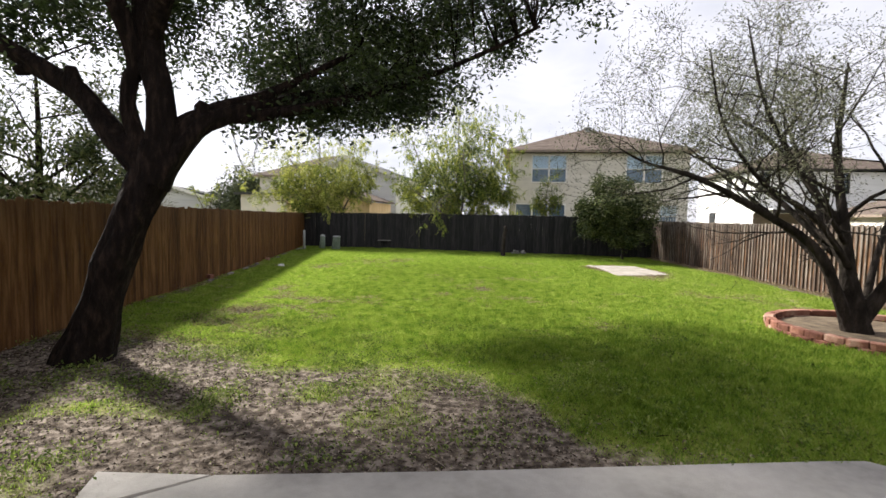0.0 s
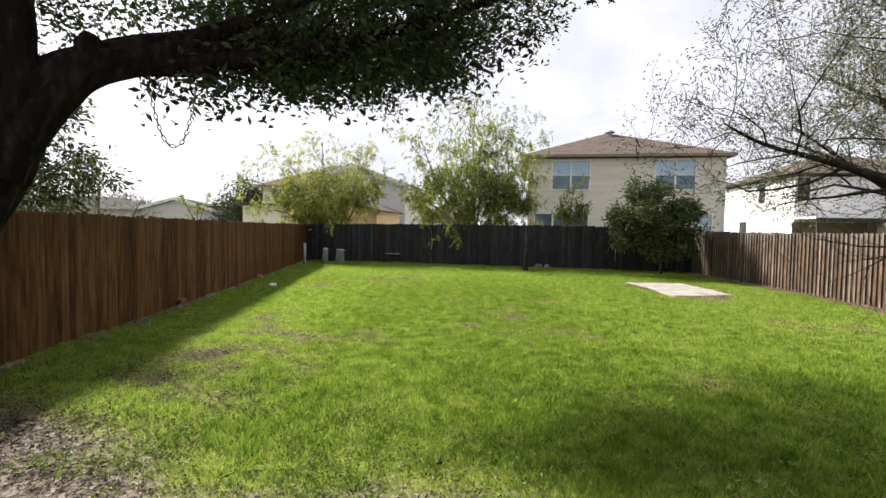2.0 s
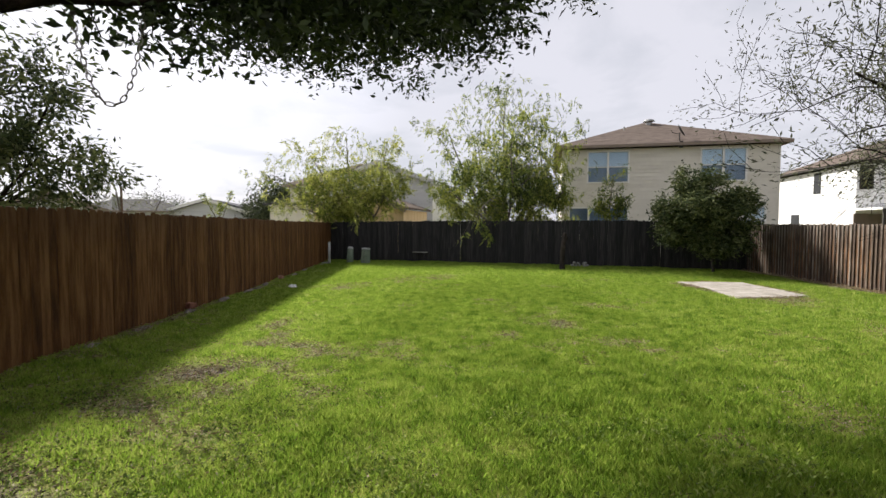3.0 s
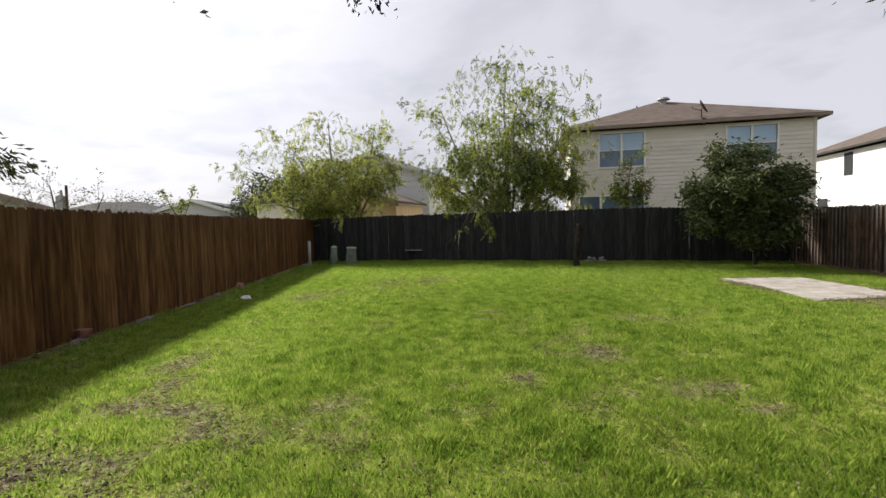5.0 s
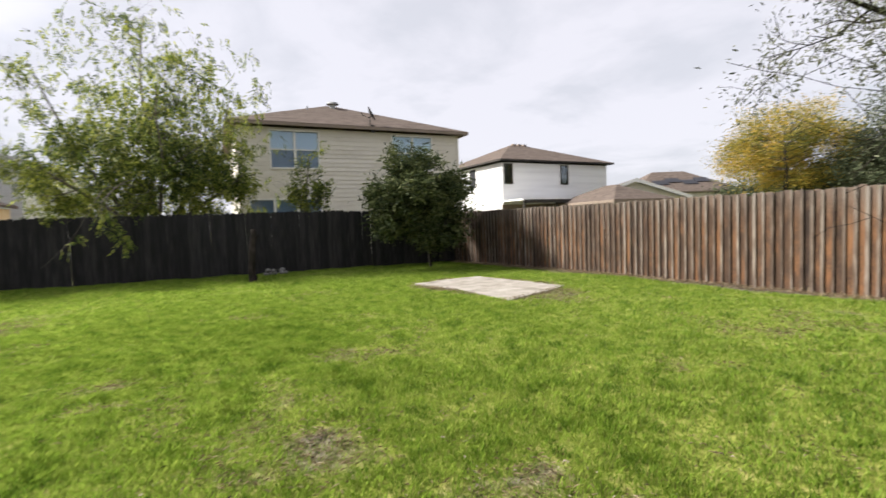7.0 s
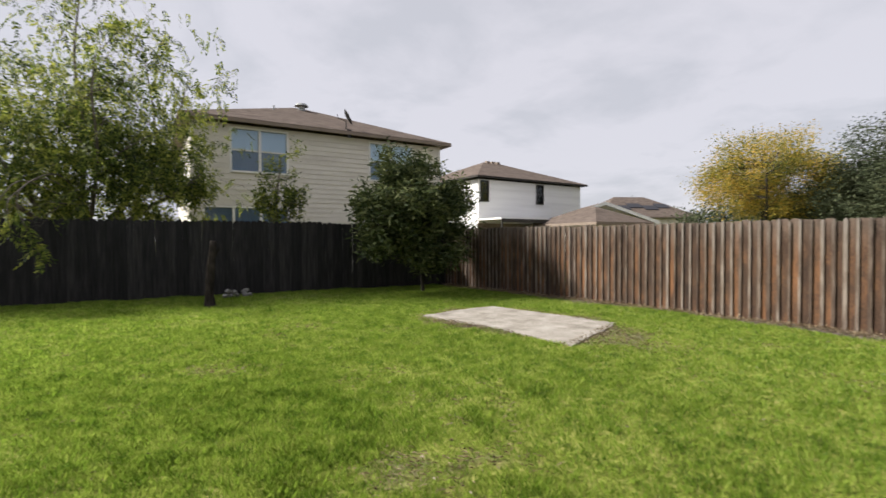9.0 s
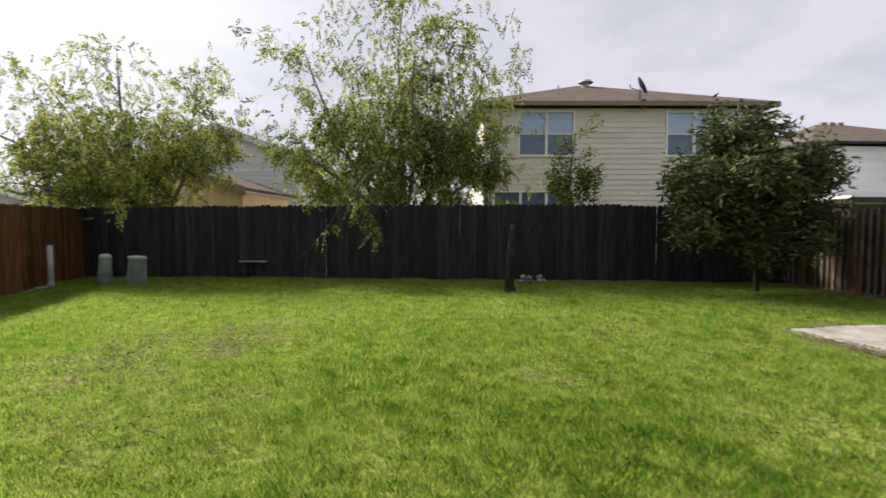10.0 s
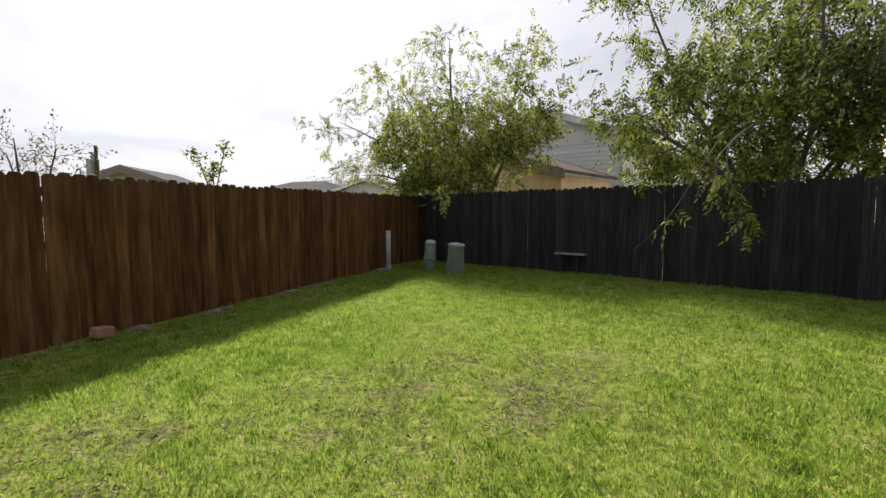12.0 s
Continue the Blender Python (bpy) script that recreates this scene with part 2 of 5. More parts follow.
glass = bpy.data.materials.new("window_glass")
glass.use_nodes = True
glt = glass.node_tree
clear, gloss, fres, gmx = (glt.nodes.new(k) for k in ("ShaderNodeBsdfTransparent", "ShaderNodeBsdfGlossy", "ShaderNodeFresnel", "ShaderNodeMixShader"))
clear.inputs[0].default_value, gloss.inputs["Roughness"].default_value, fres.inputs[0].default_value = (0.86, 0.92, 0.95, 1), 0.03, 1.42
for a_, b_ in ((fres.outputs[0], gmx.inputs[0]), (clear.outputs[0], gmx.inputs[1]), (gloss.outputs[0], gmx.inputs[2]), (gmx.outputs[0], glt.nodes["Material Output"].inputs[0])):
    glt.links.new(a_, b_)
M["glass"] = glass


# ---- helpers for building ----
class Buf:
    """Collects vertices and faces of one mesh."""

    def __init__(self):
        self.v, self.f = [], []

    def add(self, vs, fs):
        o = len(self.v)
        self.v.extend(vs)
        self.f.extend([tuple(i + o for i in f) for f in fs])
        return self

    def box(self, x0, y0, z0, x1, y1, z1, m=None):
        vs = [Vector(c) for c in ((x0, y0, z0), (x1, y0, z0), (x1, y1, z0), (x0, y1, z0), (x0, y0, z1), (x1, y0, z1), (x1, y1, z1), (x0, y1, z1))]
        if m is not None:
            vs = [m @ c for c in vs]
        return self.add([tuple(c) for c in vs], [(0, 3, 2, 1), (4, 5, 6, 7), (0, 1, 5, 4), (1, 2, 6, 5), (2, 3, 7, 6), (3, 0, 4, 7)])

    def tube(self, pts, radii, seg=8, wob=0.0, ridge=0.0, cap=True):
        pts = [Vector(p) for p in pts]
        n = len(pts)
        vs, fs = [], []
        side = None
        for i, p in enumerate(pts):
            d = (pts[min(i + 1, n - 1)] - pts[max(i - 1, 0)]).normalized()
            if side is None:
                side = d.orthogonal().normalized()
            side = (side - d * side.dot(d)).normalized()
            other = d.cross(side)
            for k in range(seg):
                a = 2 * math.pi * k / seg
                r = radii[i] * (1 + (wob * (noise.noise(p * 2.3 + Vector((math.cos(a), math.sin(a), 0)) * 1.7)) if wob else 0))
                if ridge:
                    u = (side * math.cos(a) + other * math.sin(a)) * radii[i]
                    r += ridge * (1 - 2 * abs(noise.noise(Vector((u.x * 26, u.y * 26, p.z * 4 + p.y * 4)))) ) * 0.5
                vs.append(tuple(p + (side * math.cos(a) + other * math.sin(a)) * r))
        for i in range(n - 1):
            for k in range(seg):
                a, b = i * seg + k, i * seg + (k + 1) % seg
                fs.append((a, b, b + seg, a + seg))
        if cap:
            fs.append(tuple(reversed(range(seg))))
            fs.append(tuple(range((n - 1) * seg, n * seg)))
        return self.add(vs, fs)

    def mesh(self, name, mat, smooth=False):
        me = bpy.data.meshes.new(name)
        me.from_pydata(self.v, [], self.f)
        me.materials.append(mat)
        if smooth:
            me.polygons.foreach_set("use_smooth", [True] * len(me.polygons))
        me.update()
        return me


def part(name, buf, mat, parent=None, label="", smooth=False, at=None, kind=""):
    me = buf.mesh(name, mat, smooth) if isinstance(buf, Buf) else buf
    ob = new(name, me)
    if parent is not None:
        ob.parent = parent
    if at is not None:
        ob.matrix_basis = at
    return tagged(ob, label, kind=kind)


def thing(name, label, category, at=None, group="", kind=""):
    ob = new(name)
    ob.empty_display_size = 0.2
    if at is not None:
        ob.matrix_basis = at
    return tagged(ob, label, category, group, kind)


def raw_mesh(name, verts, tris_or_quads, mat, size):
    """A mesh from numpy arrays; size: corners per face."""
    me = bpy.data.meshes.new(name)
    nv, nf = len(verts), len(tris_or_quads)
    me.vertices.add(nv)
    me.vertices.foreach_set("co", np.asarray(verts, dtype=np.float32).ravel())
    me.loops.add(nf * size)
    me.loops.foreach_set("vertex_index", np.asarray(tris_or_quads, dtype=np.int32).ravel())
    me.polygons.add(nf)
    me.polygons.foreach_set("loop_start", np.arange(0, nf * size, size, dtype=np.int32))
    me.materials.append(mat)
    me.update(calc_edges=True)
    return me


def leaf_mesh(name, centres, length, width, mat, seed, droop=0.3, dirs=None):
    """Folded lance-shaped leaves, two triangles each, in random turns round the centres."""
    rng = np.random.default_rng(seed)
    c = np.asarray(centres, dtype=float)
    n = len(c)
    if dirs is None:
        d = rng.normal(size=(n, 3))
        d[:, 2] = d[:, 2] * 0.6 - droop
    else:
        d = np.asarray(dirs, dtype=float) + rng.normal(size=(n, 3)) * 0.5
        d[:, 2] -= droop
    d /= np.linalg.norm(d, axis=1)[:, None] + 1e-9
    up = rng.normal(size=(n, 3))
    w = np.cross(d, up)
    w /= np.linalg.norm(w, axis=1)[:, None] + 1e-9
    nn = np.cross(w, d)
    s = rng.uniform(0.65, 1.25, (n, 1))
    base = c
    tip = c + d * length * s
    mid = c + d * length * s * 0.45 + nn * width * 0.25
    v = np.stack([base, mid + w * width * s * 0.5, tip, mid - w * width * s * 0.5], axis=1).reshape(-1, 3)
    i = np.arange(n)[:, None] * 4
    f = np.concatenate([i + [[0, 1, 2]], i + [[0, 2, 3]]], axis=0)
    return raw_mesh(name, v, f, mat, 3)


def grow(buf, tips, p, d, length, r, level, rng, bend=0.25, lift=0.0, kids=4, ratio=0.6, spread=0.9, leaf_level=1, seg=5, step=0.0):
    """One branch with its side branches; tips collects places and directions for the leaves."""
    n = max(3, int(length / (step or 0.22)))
    n = min(n, 9)
    pts, radii = [p.copy()], [r]
    q, dd = p.copy(), d.normalized()
    for i in range(n):
        dd = (dd + Vector((rng.gauss(0, bend), rng.gauss(0, bend), rng.gauss(0, bend) + lift)) * (1.0 / math.sqrt(n))).normalized()
        q = q + dd * (length / n)
        pts.append(q.copy())
        radii.append(max(0.0025, r * (1 - 0.8 * (i + 1) / n)))
    buf.tube(pts, radii, seg if level > 1 else (4 if level else 3), cap=False)
    if level <= leaf_level:
        for i in range(1, n + 1):
            tips.append((pts[i], (pts[i] - pts[i - 1]).normalized()))
    if level == 0:
        return
    for k in range(kids):
        f = 0.25 + 0.75 * (k + rng.random()) / kids
        i = min(n - 1, int(f * n))
        base = pts[i].lerp(pts[i + 1], f * n - i if f * n - i < 1 else 1)
        ax = (pts[i + 1] - pts[i]).normalized()
        perp = ax.orthogonal().normalized()
        perp.rotate(Matrix.Rotation(rng.uniform(0, 2 * math.pi), 3, ax))
        nd = (ax * (1 - spread * 0.45) + perp * spread * rng.uniform(0.6, 1.1) + Vector((0, 0, lift))).normalized()
        grow(buf, tips, base, nd, length * ratio * rng.uniform(0.7, 1.2), max(0.003, radii[i] * 0.6), level - 1, rng, bend, lift, kids, ratio, spread, leaf_level, seg, step)


def compound_mesh(name, tips, count, rachis, leaf, mat, seed, droop=0.5):
    """Hanging compound leaves: leaflets in pairs along short curved stalks that start at the tips."""
    rng = np.random.default_rng(seed)
    c = np.repeat(np.array([tuple(t[0]) for t in tips]), count, axis=0)
    d = np.repeat(np.array([tuple(t[1]) for t in tips]), count, axis=0) * 0.5 + rng.normal(size=c.shape) * 0.55
    d[:, 2] -= droop
    d /= np.linalg.norm(d, axis=1)[:, None] + 1e-9
    side = np.cross(d, rng.normal(size=d.shape))
    side /= np.linalg.norm(side, axis=1)[:, None] + 1e-9
    size = rng.uniform(0.6, 1.2, len(c))
    V, n0 = [], 0
    for k in range(9):
        u = (k // 2 + 1) / 5.0
        sgn = 1 if k % 2 else -1
        base = c + d * (rachis * u * size)[:, None] + np.array([0, 0, -1.0]) * (rachis * 0.35 * u * u * size)[:, None]
        way = (side * sgn * 0.8 + d * 0.6) if k < 8 else d
        way = way + rng.normal(size=way.shape) * 0.15
        way[:, 2] -= 0.25
        way /= np.linalg.norm(way, axis=1)[:, None]
        nn = np.cross(way, d) + rng.normal(size=way.shape) * 0.3
        w = np.cross(way, nn)
        w /= np.linalg.norm(w, axis=1)[:, None] + 1e-9
        ls = (leaf[0] * size)[:, None]
        mid = base + way * ls * 0.45
        V.append(np.stack([base, mid + w * leaf[1] / 2, base + way * ls, mid - w * leaf[1] / 2], 1))
    v = np.concatenate(V, 0).reshape(-1, 3)
    i = np.arange(len(v) // 4)[:, None] * 4
    f = np.concatenate([i + [[0, 1, 2]], i + [[0, 2, 3]]], 1).reshape(-1, 3)
    return raw_mesh(name, v, f, mat, 3)


def scatter_leaves(tips, per, radius, seed):
    rng = np.random.default_rng(seed)
    c = np.array([tuple(t[0]) for t in tips])
    d = np.array([tuple(t[1]) for t in tips])
    c, d = np.repeat(c, per, axis=0), np.repeat(d, per, axis=0)
    return c + rng.normal(size=c.shape) * radius, d


def smooth_noise(x, y, scale, seed):
    """Value noise on a grid, 0 to 1, for arrays."""
    rng = np.random.default_rng(seed)
    g = rng.random((64, 64))
    u, v = np.asarray(x) / scale + 17.3, np.asarray(y) / scale + 9.1
    i, j = np.floor(u).astype(int), np.floor(v).astype(int)
    a, b = u - i, v - j
    a, b = a * a * (3 - 2 * a), b * b * (3 - 2 * b)
    i, j, i2, j2 = i % 64, j % 64, (i + 1) % 64, (j + 1) % 64
    return (g[i, j] * (1 - a) + g[i2, j] * a) * (1 - b) + (g[i, j2] * (1 - a) + g[i2, j2] * a) * b


# ---- plan ----
CORNER_L, CORNER_R = Vector((-8.05, 24.55, 0)), Vector((8.98, 21.67, 0))
LEFT_DIR, RIGHT_DIR = Vector((0.155, -1, 0)).normalized(), Vector((0.012, -1, 0)).normalized()
BACK_DIR = (CORNER_R - CORNER_L).normalized()
BACK_LEN = (CORNER_R - CORNER_L).length
PATIO_EDGE = 0.108


def left_x(y):
    return CORNER_L.x + (CORNER_L.y - y) * 0.155


def back_y(x):
    return CORNER_L.y + (x - CORNER_L.x) * (CORNER_R.y - CORNER_L.y) / (CORNER_R.x - CORNER_L.x)


def patio_y(x):
    return 2.70 + PATIO_EDGE * x


WORN = [(0.40, 12.1, 0.42), (0.78, 11.6, 0.38), (0.30, 10.3, 0.34), (0.80, 10.6, 0.36), (1.25, 9.5, 0.36), (1.75, 9.3, 0.42), (-1.58, 9.05, 0.28), (-2.8, 8.75, 0.36), (-3.5, 9.2, 0.4),
        (-0.5, 9.05, 0.28), (-3.7, 10.15, 0.3), (0.14, 9.8, 0.3), (-1.25, 10.7, 0.25), (1.5, 12.6, 0.25), (-4.1, 14.3, 0.3), (1.48, 6.75, 0.16)]


def cover(x, y):
    """How much grass grows at a place: 0 bare soil, 1 thick."""
    x, y = np.asarray(x, dtype=float), np.asarray(y, dtype=float)
    n1, n2, n3 = smooth_noise(x, y, 1.5, 3), smooth_noise(x, y, 0.45, 4), smooth_noise(x, y, 0.17, 5)
    n = 0.45 * n1 + 0.35 * n2 + 0.2 * n3
    g = 0.85 + (n - 0.5) * 1.0
    edge_y = np.interp(x, [-6.3, -5.6, -4.7, -3.4, -2.5, -1.8, 0.5, 0.9, 1.25, 1.8, 2.3, 3.1], [-9.0, 6.1, 5.9, 5.4, 5.05, 4.75, 4.75, 4.2, 3.4, 3.0, 2.5, -9.0])
    bare = np.clip((edge_y - y + (n1 - 0.5) * 0.9 + (n2 - 0.5) * 0.7) / 0.8 + 0.5, 0, 1)
    strip = np.exp(-((x - 8.9) / 0.28) ** 2)
    stripl = np.exp(-((x - left_x(y) - 0.12) / 0.16) ** 2)
    worn = 0
    for px_, py_, pr_ in WORN:
        worn = np.maximum(worn, np.exp(-(((x - px_) / pr_) ** 2 + ((y - py_) / (pr_ * 1.2)) ** 2)))
    slab = np.exp(-(((x - 5.8) / 1.3) ** 2 + ((y - 15.5) / 2.0) ** 2) ** 3) * 0.5
    thin = np.exp(-(((x + 2.9) / 1.7) ** 2 + ((y - 7.4) / 2.0) ** 2)) * 0.44
    spots = np.clip((smooth_noise(x, y, 0.28, 6) - 0.62) * 5, 0, 1) * np.clip((smooth_noise(x, y, 1.6, 7) - 0.35) * 2.5, 0, 1) * np.clip((y - 6.0) / 1.5, 0, 1) * np.clip((19 - y) / 3, 0, 1) * 0.28
    yard = (x > left_x(y) - 0.1) & (x < 9.15) & (y < back_y(x) + 0.1)
    g = np.where(yard, g, 0.30 + 0.25 * n1)
    return np.clip(g - bare * (1.12 - 0.5 * n2) - strip * (0.35 + 0.8 * n2) - stripl * 0.35 - worn * np.clip(0.8 - 1.3 * n2 + 0.5 * (n3 - 0.5), 0, 0.38) - slab - thin * (1.5 - 1.2 * n2) - spots, 0, 1)


def relief(x, y):
    x, y = np.asarray(x, dtype=float), np.asarray(y, dtype=float)
    near = np.exp(-((x / 40) ** 2 + ((y - 10) / 40) ** 2))
    return ((smooth_noise(x, y, 2.6, 11) - 0.5) * 0.07 + (smooth_noise(x, y, 0.6, 12) - 0.5) * 0.035) * near


# ---- ground: one sheet to the horizon ----
def axis(a, b, step, far):
    inner = np.arange(a, b + 1e-6, step)
    outer = [far * (k / 14) ** 3 for k in range(1, 15)]
    return np.concatenate([[a - 2 - o for o in reversed(outer)], inner, [b + 2 + o for o in outer]])


gx, gy = axis(-10, 11, 0.12, 900), axis(-4, 26, 0.12, 900)
GX, GY = np.meshgrid(gx, gy, indexing="ij")
GZ = relief(GX, GY)
nx, ny = len(gx), len(gy)
idx = np.arange(nx * ny).reshape(nx, ny)
quads = np.stack([idx[:-1, :-1], idx[1:, :-1], idx[1:, 1:], idx[:-1, 1:]], axis=-1).reshape(-1, 4)
gm = bpy.data.materials.new("lawn_soil")
gm.use_nodes = True
gt = gm.node_tree
gpb = gt.nodes["Principled BSDF"]
gpb.inputs["Roughness"].default_value, gpb.inputs["Specular IOR Level"].default_value = 0.95, 0.1
att = gt.nodes.new("ShaderNodeAttribute")
att.attribute_name = "cover"
geo = gt.nodes.new("ShaderNodeNewGeometry")


def gnode(kind, scale, detail=5.0):
    n = gt.nodes.new(kind)
    n.inputs["Scale"].default_value, n.inputs["Detail"].default_value = scale, detail
    gt.links.new(geo.outputs["Position"], n.inputs["Vector"])
    return n


def gramp(src, *stops):
    r = gt.nodes.new("ShaderNodeValToRGB")
    while len(r.color_ramp.elements) < len(stops):
        r.color_ramp.elements.new(0.5)
    for e, (pos, col) in zip(r.color_ramp.elements, stops):
        e.position, e.color = pos, (*col, 1)
    gt.links.new(src, r.inputs[0])
    return r


soil = gramp(gnode("ShaderNodeTexNoise", 12.0, 14.0).outputs[0], (0.36, (0.04, 0.031, 0.024)), (0.5, (0.105, 0.084, 0.068)), (0.62, (0.22, 0.185, 0.157)))
turf = gramp(gnode("ShaderNodeTexNoise", 11.0).outputs[0], (0.3, (0.085, 0.10, 0.02)), (0.5, (0.17, 0.20, 0.035)), (0.7, (0.28, 0.27, 0.085)))
gmix = gt.nodes.new("ShaderNodeMix")
gmix.data_type = "RGBA"
edge = gt.nodes.new("ShaderNodeMapRange")
edge.inputs[1].default_value, edge.inputs[2].default_value = 0.18, 0.62
gt.links.new(att.outputs["Fac"], edge.inputs[0])
gt.links.new(edge.outputs[0], gmix.inputs[0])
gt.links.new(soil.outputs[0], gmix.inputs[6])
gt.links.new(turf.outputs[0], gmix.inputs[7])
gt.links.new(gmix.outputs[2], gpb.inputs["Base Color"])
gb = gt.nodes.new("ShaderNodeBump")
gb.inputs["Strength"].default_value, gb.inputs["Distance"].default_value = 0.9, 0.03
gt.links.new(gnode("ShaderNodeTexNoise", 40.0, 10.0).outputs[0], gb.inputs["Height"])
gt.links.new(gb.outputs[0], gpb.inputs["Normal"])
ground_mesh = raw_mesh("ground", np.stack([GX, GY, GZ], axis=-1).reshape(-1, 3), quads, gm, 4)
ca = ground_mesh.attributes.new("cover", "FLOAT", "POINT")
ca.data.foreach_set("value", cover(GX, GY).ravel().astype(np.float32))
ground_mesh.polygons.foreach_set("use_smooth", [True] * len(ground_mesh.polygons))
ground = tagged(new("ground", ground_mesh), "back yard lawn with worn bare soil near the patio", "lawn", kind="structure")

# patio of the house behind the walker, with a cracked corner
PX = [(-1.94, 2.56), (-1.18, 2.58), (0.2, 2.73), (2.7, 3.04), (3.03, 3.07), (3.16, 2.98), (3.2, 2.7), (3.2, -3.2), (-1.70, -3.2), (-1.80, 1.7)]


def prism(outline, z0, z1, bevel=0.012):
    """A slab with a chamfered upper edge over a convex outline."""
    b = Buf()
    c = Vector((sum(p[0] for p in outline) / len(outline), sum(p[1] for p in outline) / len(outline)))
    n = len(outline)
    inner = [(c + (Vector(p) - c) * (1 - bevel / max(0.01, (Vector(p) - c).length))) for p in outline]
    b.v = [(p[0], p[1], z0) for p in outline] + [(p[0], p[1], z1 - bevel) for p in outline] + [(p[0], p[1], z1) for p in inner]
    for i in range(n):
        j = (i + 1) % n
        b.f += [(i, j, n + j, n + i), (n + i, n + j, 2 * n + j, 2 * n + i)]
    b.f += [tuple(range(2 * n, 3 * n)), tuple(reversed(range(n)))]
    return b


CRACK_B = (-1.22, 2.575)
patio = thing("patio", "grey concrete patio slab with a cracked corner", "patio", kind="structure")
main = list(reversed([CRACK_B] + PX[2:9] + [(-1.78, 1.7), (-1.80, 2.12)]))
part("patio_slab", prism(main, -0.12, 0.045), M["concrete"], patio)
part("broken_corner", prism(list(reversed([(-1.235, 2.585), (-1.825, 2.17), (-1.95, 2.57)])), -0.12, 0.038), M["concrete"], patio, "cracked off corner piece")

# plain walls that close the place behind the walker
wb = Buf().box(-5.0, -3.45, -0.1, 9.6, -3.2, 5.6)
tagged(part("wall_house", wb, M["stucco"]), "plain pale wall of the house behind the patio", "wall", kind="structure")

# ---- pale slab in the lawn ----
so = [(4.90, 13.88), (5.5, 14.05), (6.1, 14.22), (6.76, 14.42), (6.74, 15.3), (6.62, 16.2), (6.56, 17.02), (6.0, 17.10), (5.4, 17.05), (4.86, 16.98), (4.88, 16.0), (4.92, 14.9)]
slab = part("concrete_slab", prism([(x + 0.06 * noise.noise(Vector((x * 3, y * 3, 0))), y + 0.06 * noise.noise(Vector((x * 3, y * 3, 5)))) for x, y in [tuple(Vector(a).lerp(Vector(b), k / 4)) for a, b in zip(so, so[1:] + so[:1]) for k in range(4)]], -0.06, 0.035, 0.012), M["slab"])
tagged(slab, "pale rough concrete slab set in the lawn", "slab")


# ---- fences ----
def board_mesh(name, mat, ear=0.022):
    """A dog-eared picket, one unit wide, thick and high."""
    e = 0.2
    pr = [(-0.5, 0), (0.5, 0), (0.5, 1 - ear), (0.5 - e, 1), (-0.5 + e, 1), (-0.5, 1 - ear)]
    b = Buf()
    for y, grow_in in ((-0.5, 0.035), (-0.2, 0.0), (0.2, 0.0), (0.5, 0.035)):
        b.v += [(x * (1 - 2 * grow_in), y, z - (0.003 if grow_in and z > 0.5 else 0)) for x, z in pr]
    b.f = [(0, 1, 2, 3, 4, 5), (23, 22, 21, 20, 19, 18)] + [(r * 6 + i, r * 6 + i + 6, r * 6 + (i + 1) % 6 + 6, r * 6 + (i + 1) % 6) for r in range(3) for i in range(6)]
    return b.mesh(name, mat)


def fence(name, label, start, d, length, top, mat, pitch, width, seed, inward, overlap=False):
    rng = random.Random(seed)
    f = thing(name, label, "fence")
    ang = math.degrees(math.atan2(d.y, d.x))
    out = -inward
    n_rails = max(1, round(length / 2.44))
    for i in range(n_rails):
        a, b = length * i / n_rails, length * (i + 1) / n_rails
        for z in (0.3, 1.0, 1.55):
            r = Buf().box(-(b - a) / 2 + 0.003, -0.019, -0.045, (b - a) / 2 - 0.003, 0.019, 0.045)
            part("rail", r, M["rail"], f, at=Matrix.Translation(start + d * ((a + b) / 2) + out * 0.04 + Vector((0, 0, z))) @ Matrix.Rotation(radians(ang), 4, "Z"))
        post = Buf().box(-0.045, -0.045, -0.1, 0.045, 0.045, top(a) - 0.12)
        part("post", post, M["rail"], f, at=Matrix.Translation(start + d * (a + 0.06) + out * 0.11) @ Matrix.Rotation(radians(ang), 4, "Z"))
    mesh = board_mesh("board", mat)
    # recessed boards take the darker wood, recess shade included
    recessed = board_mesh("board", M["fence_right_recess_shade"]) if overlap else mesh
    part("corner_post", Buf().box(-0.05, -0.05, -0.1, 0.05, 0.05, top(0) - 0.05), M["rail"], f, at=Matrix.Translation(start - d * 0.05 + out * 0.06))
    s, k = width / 2, 0
    while s < length - width / 3:
        w = (rng.uniform(0.034, 0.055) if k % 2 else 0.1385) if overlap else width
        off = inward * (0.03 if (overlap and k % 2) else 0.0) + inward * rng.uniform(-0.003, 0.004)
        h = top(s) + rng.gauss(0, 0.012)
        z0 = rng.uniform(-0.09, -0.02)
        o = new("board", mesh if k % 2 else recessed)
        o.parent = f
        o.matrix_basis = (Matrix.Translation(start + d * s + off + Vector((0, 0, z0))) @ Matrix.Rotation(radians(ang), 4, "Z")
                          @ Matrix.Rotation(radians(rng.gauss(0, 0.08)), 4, "Y") @ Matrix.Diagonal((w, 0.017, h - z0, 1)))
        s += w + (rng.uniform(-0.004, 0.0) + (0.009 if rng.random() < 0.04 else 0) if not overlap else pitch - w + rng.uniform(-0.006, 0.006))
        k += 1
    return f


def ramp_top(*rows):
    def top(s):
        for (a, za), (b, zb) in zip(rows, rows[1:]):
            if s <= b:
                return za + (zb - za) * max(0, (s - a)) / (b - a)
        return rows[-1][1]
    return top


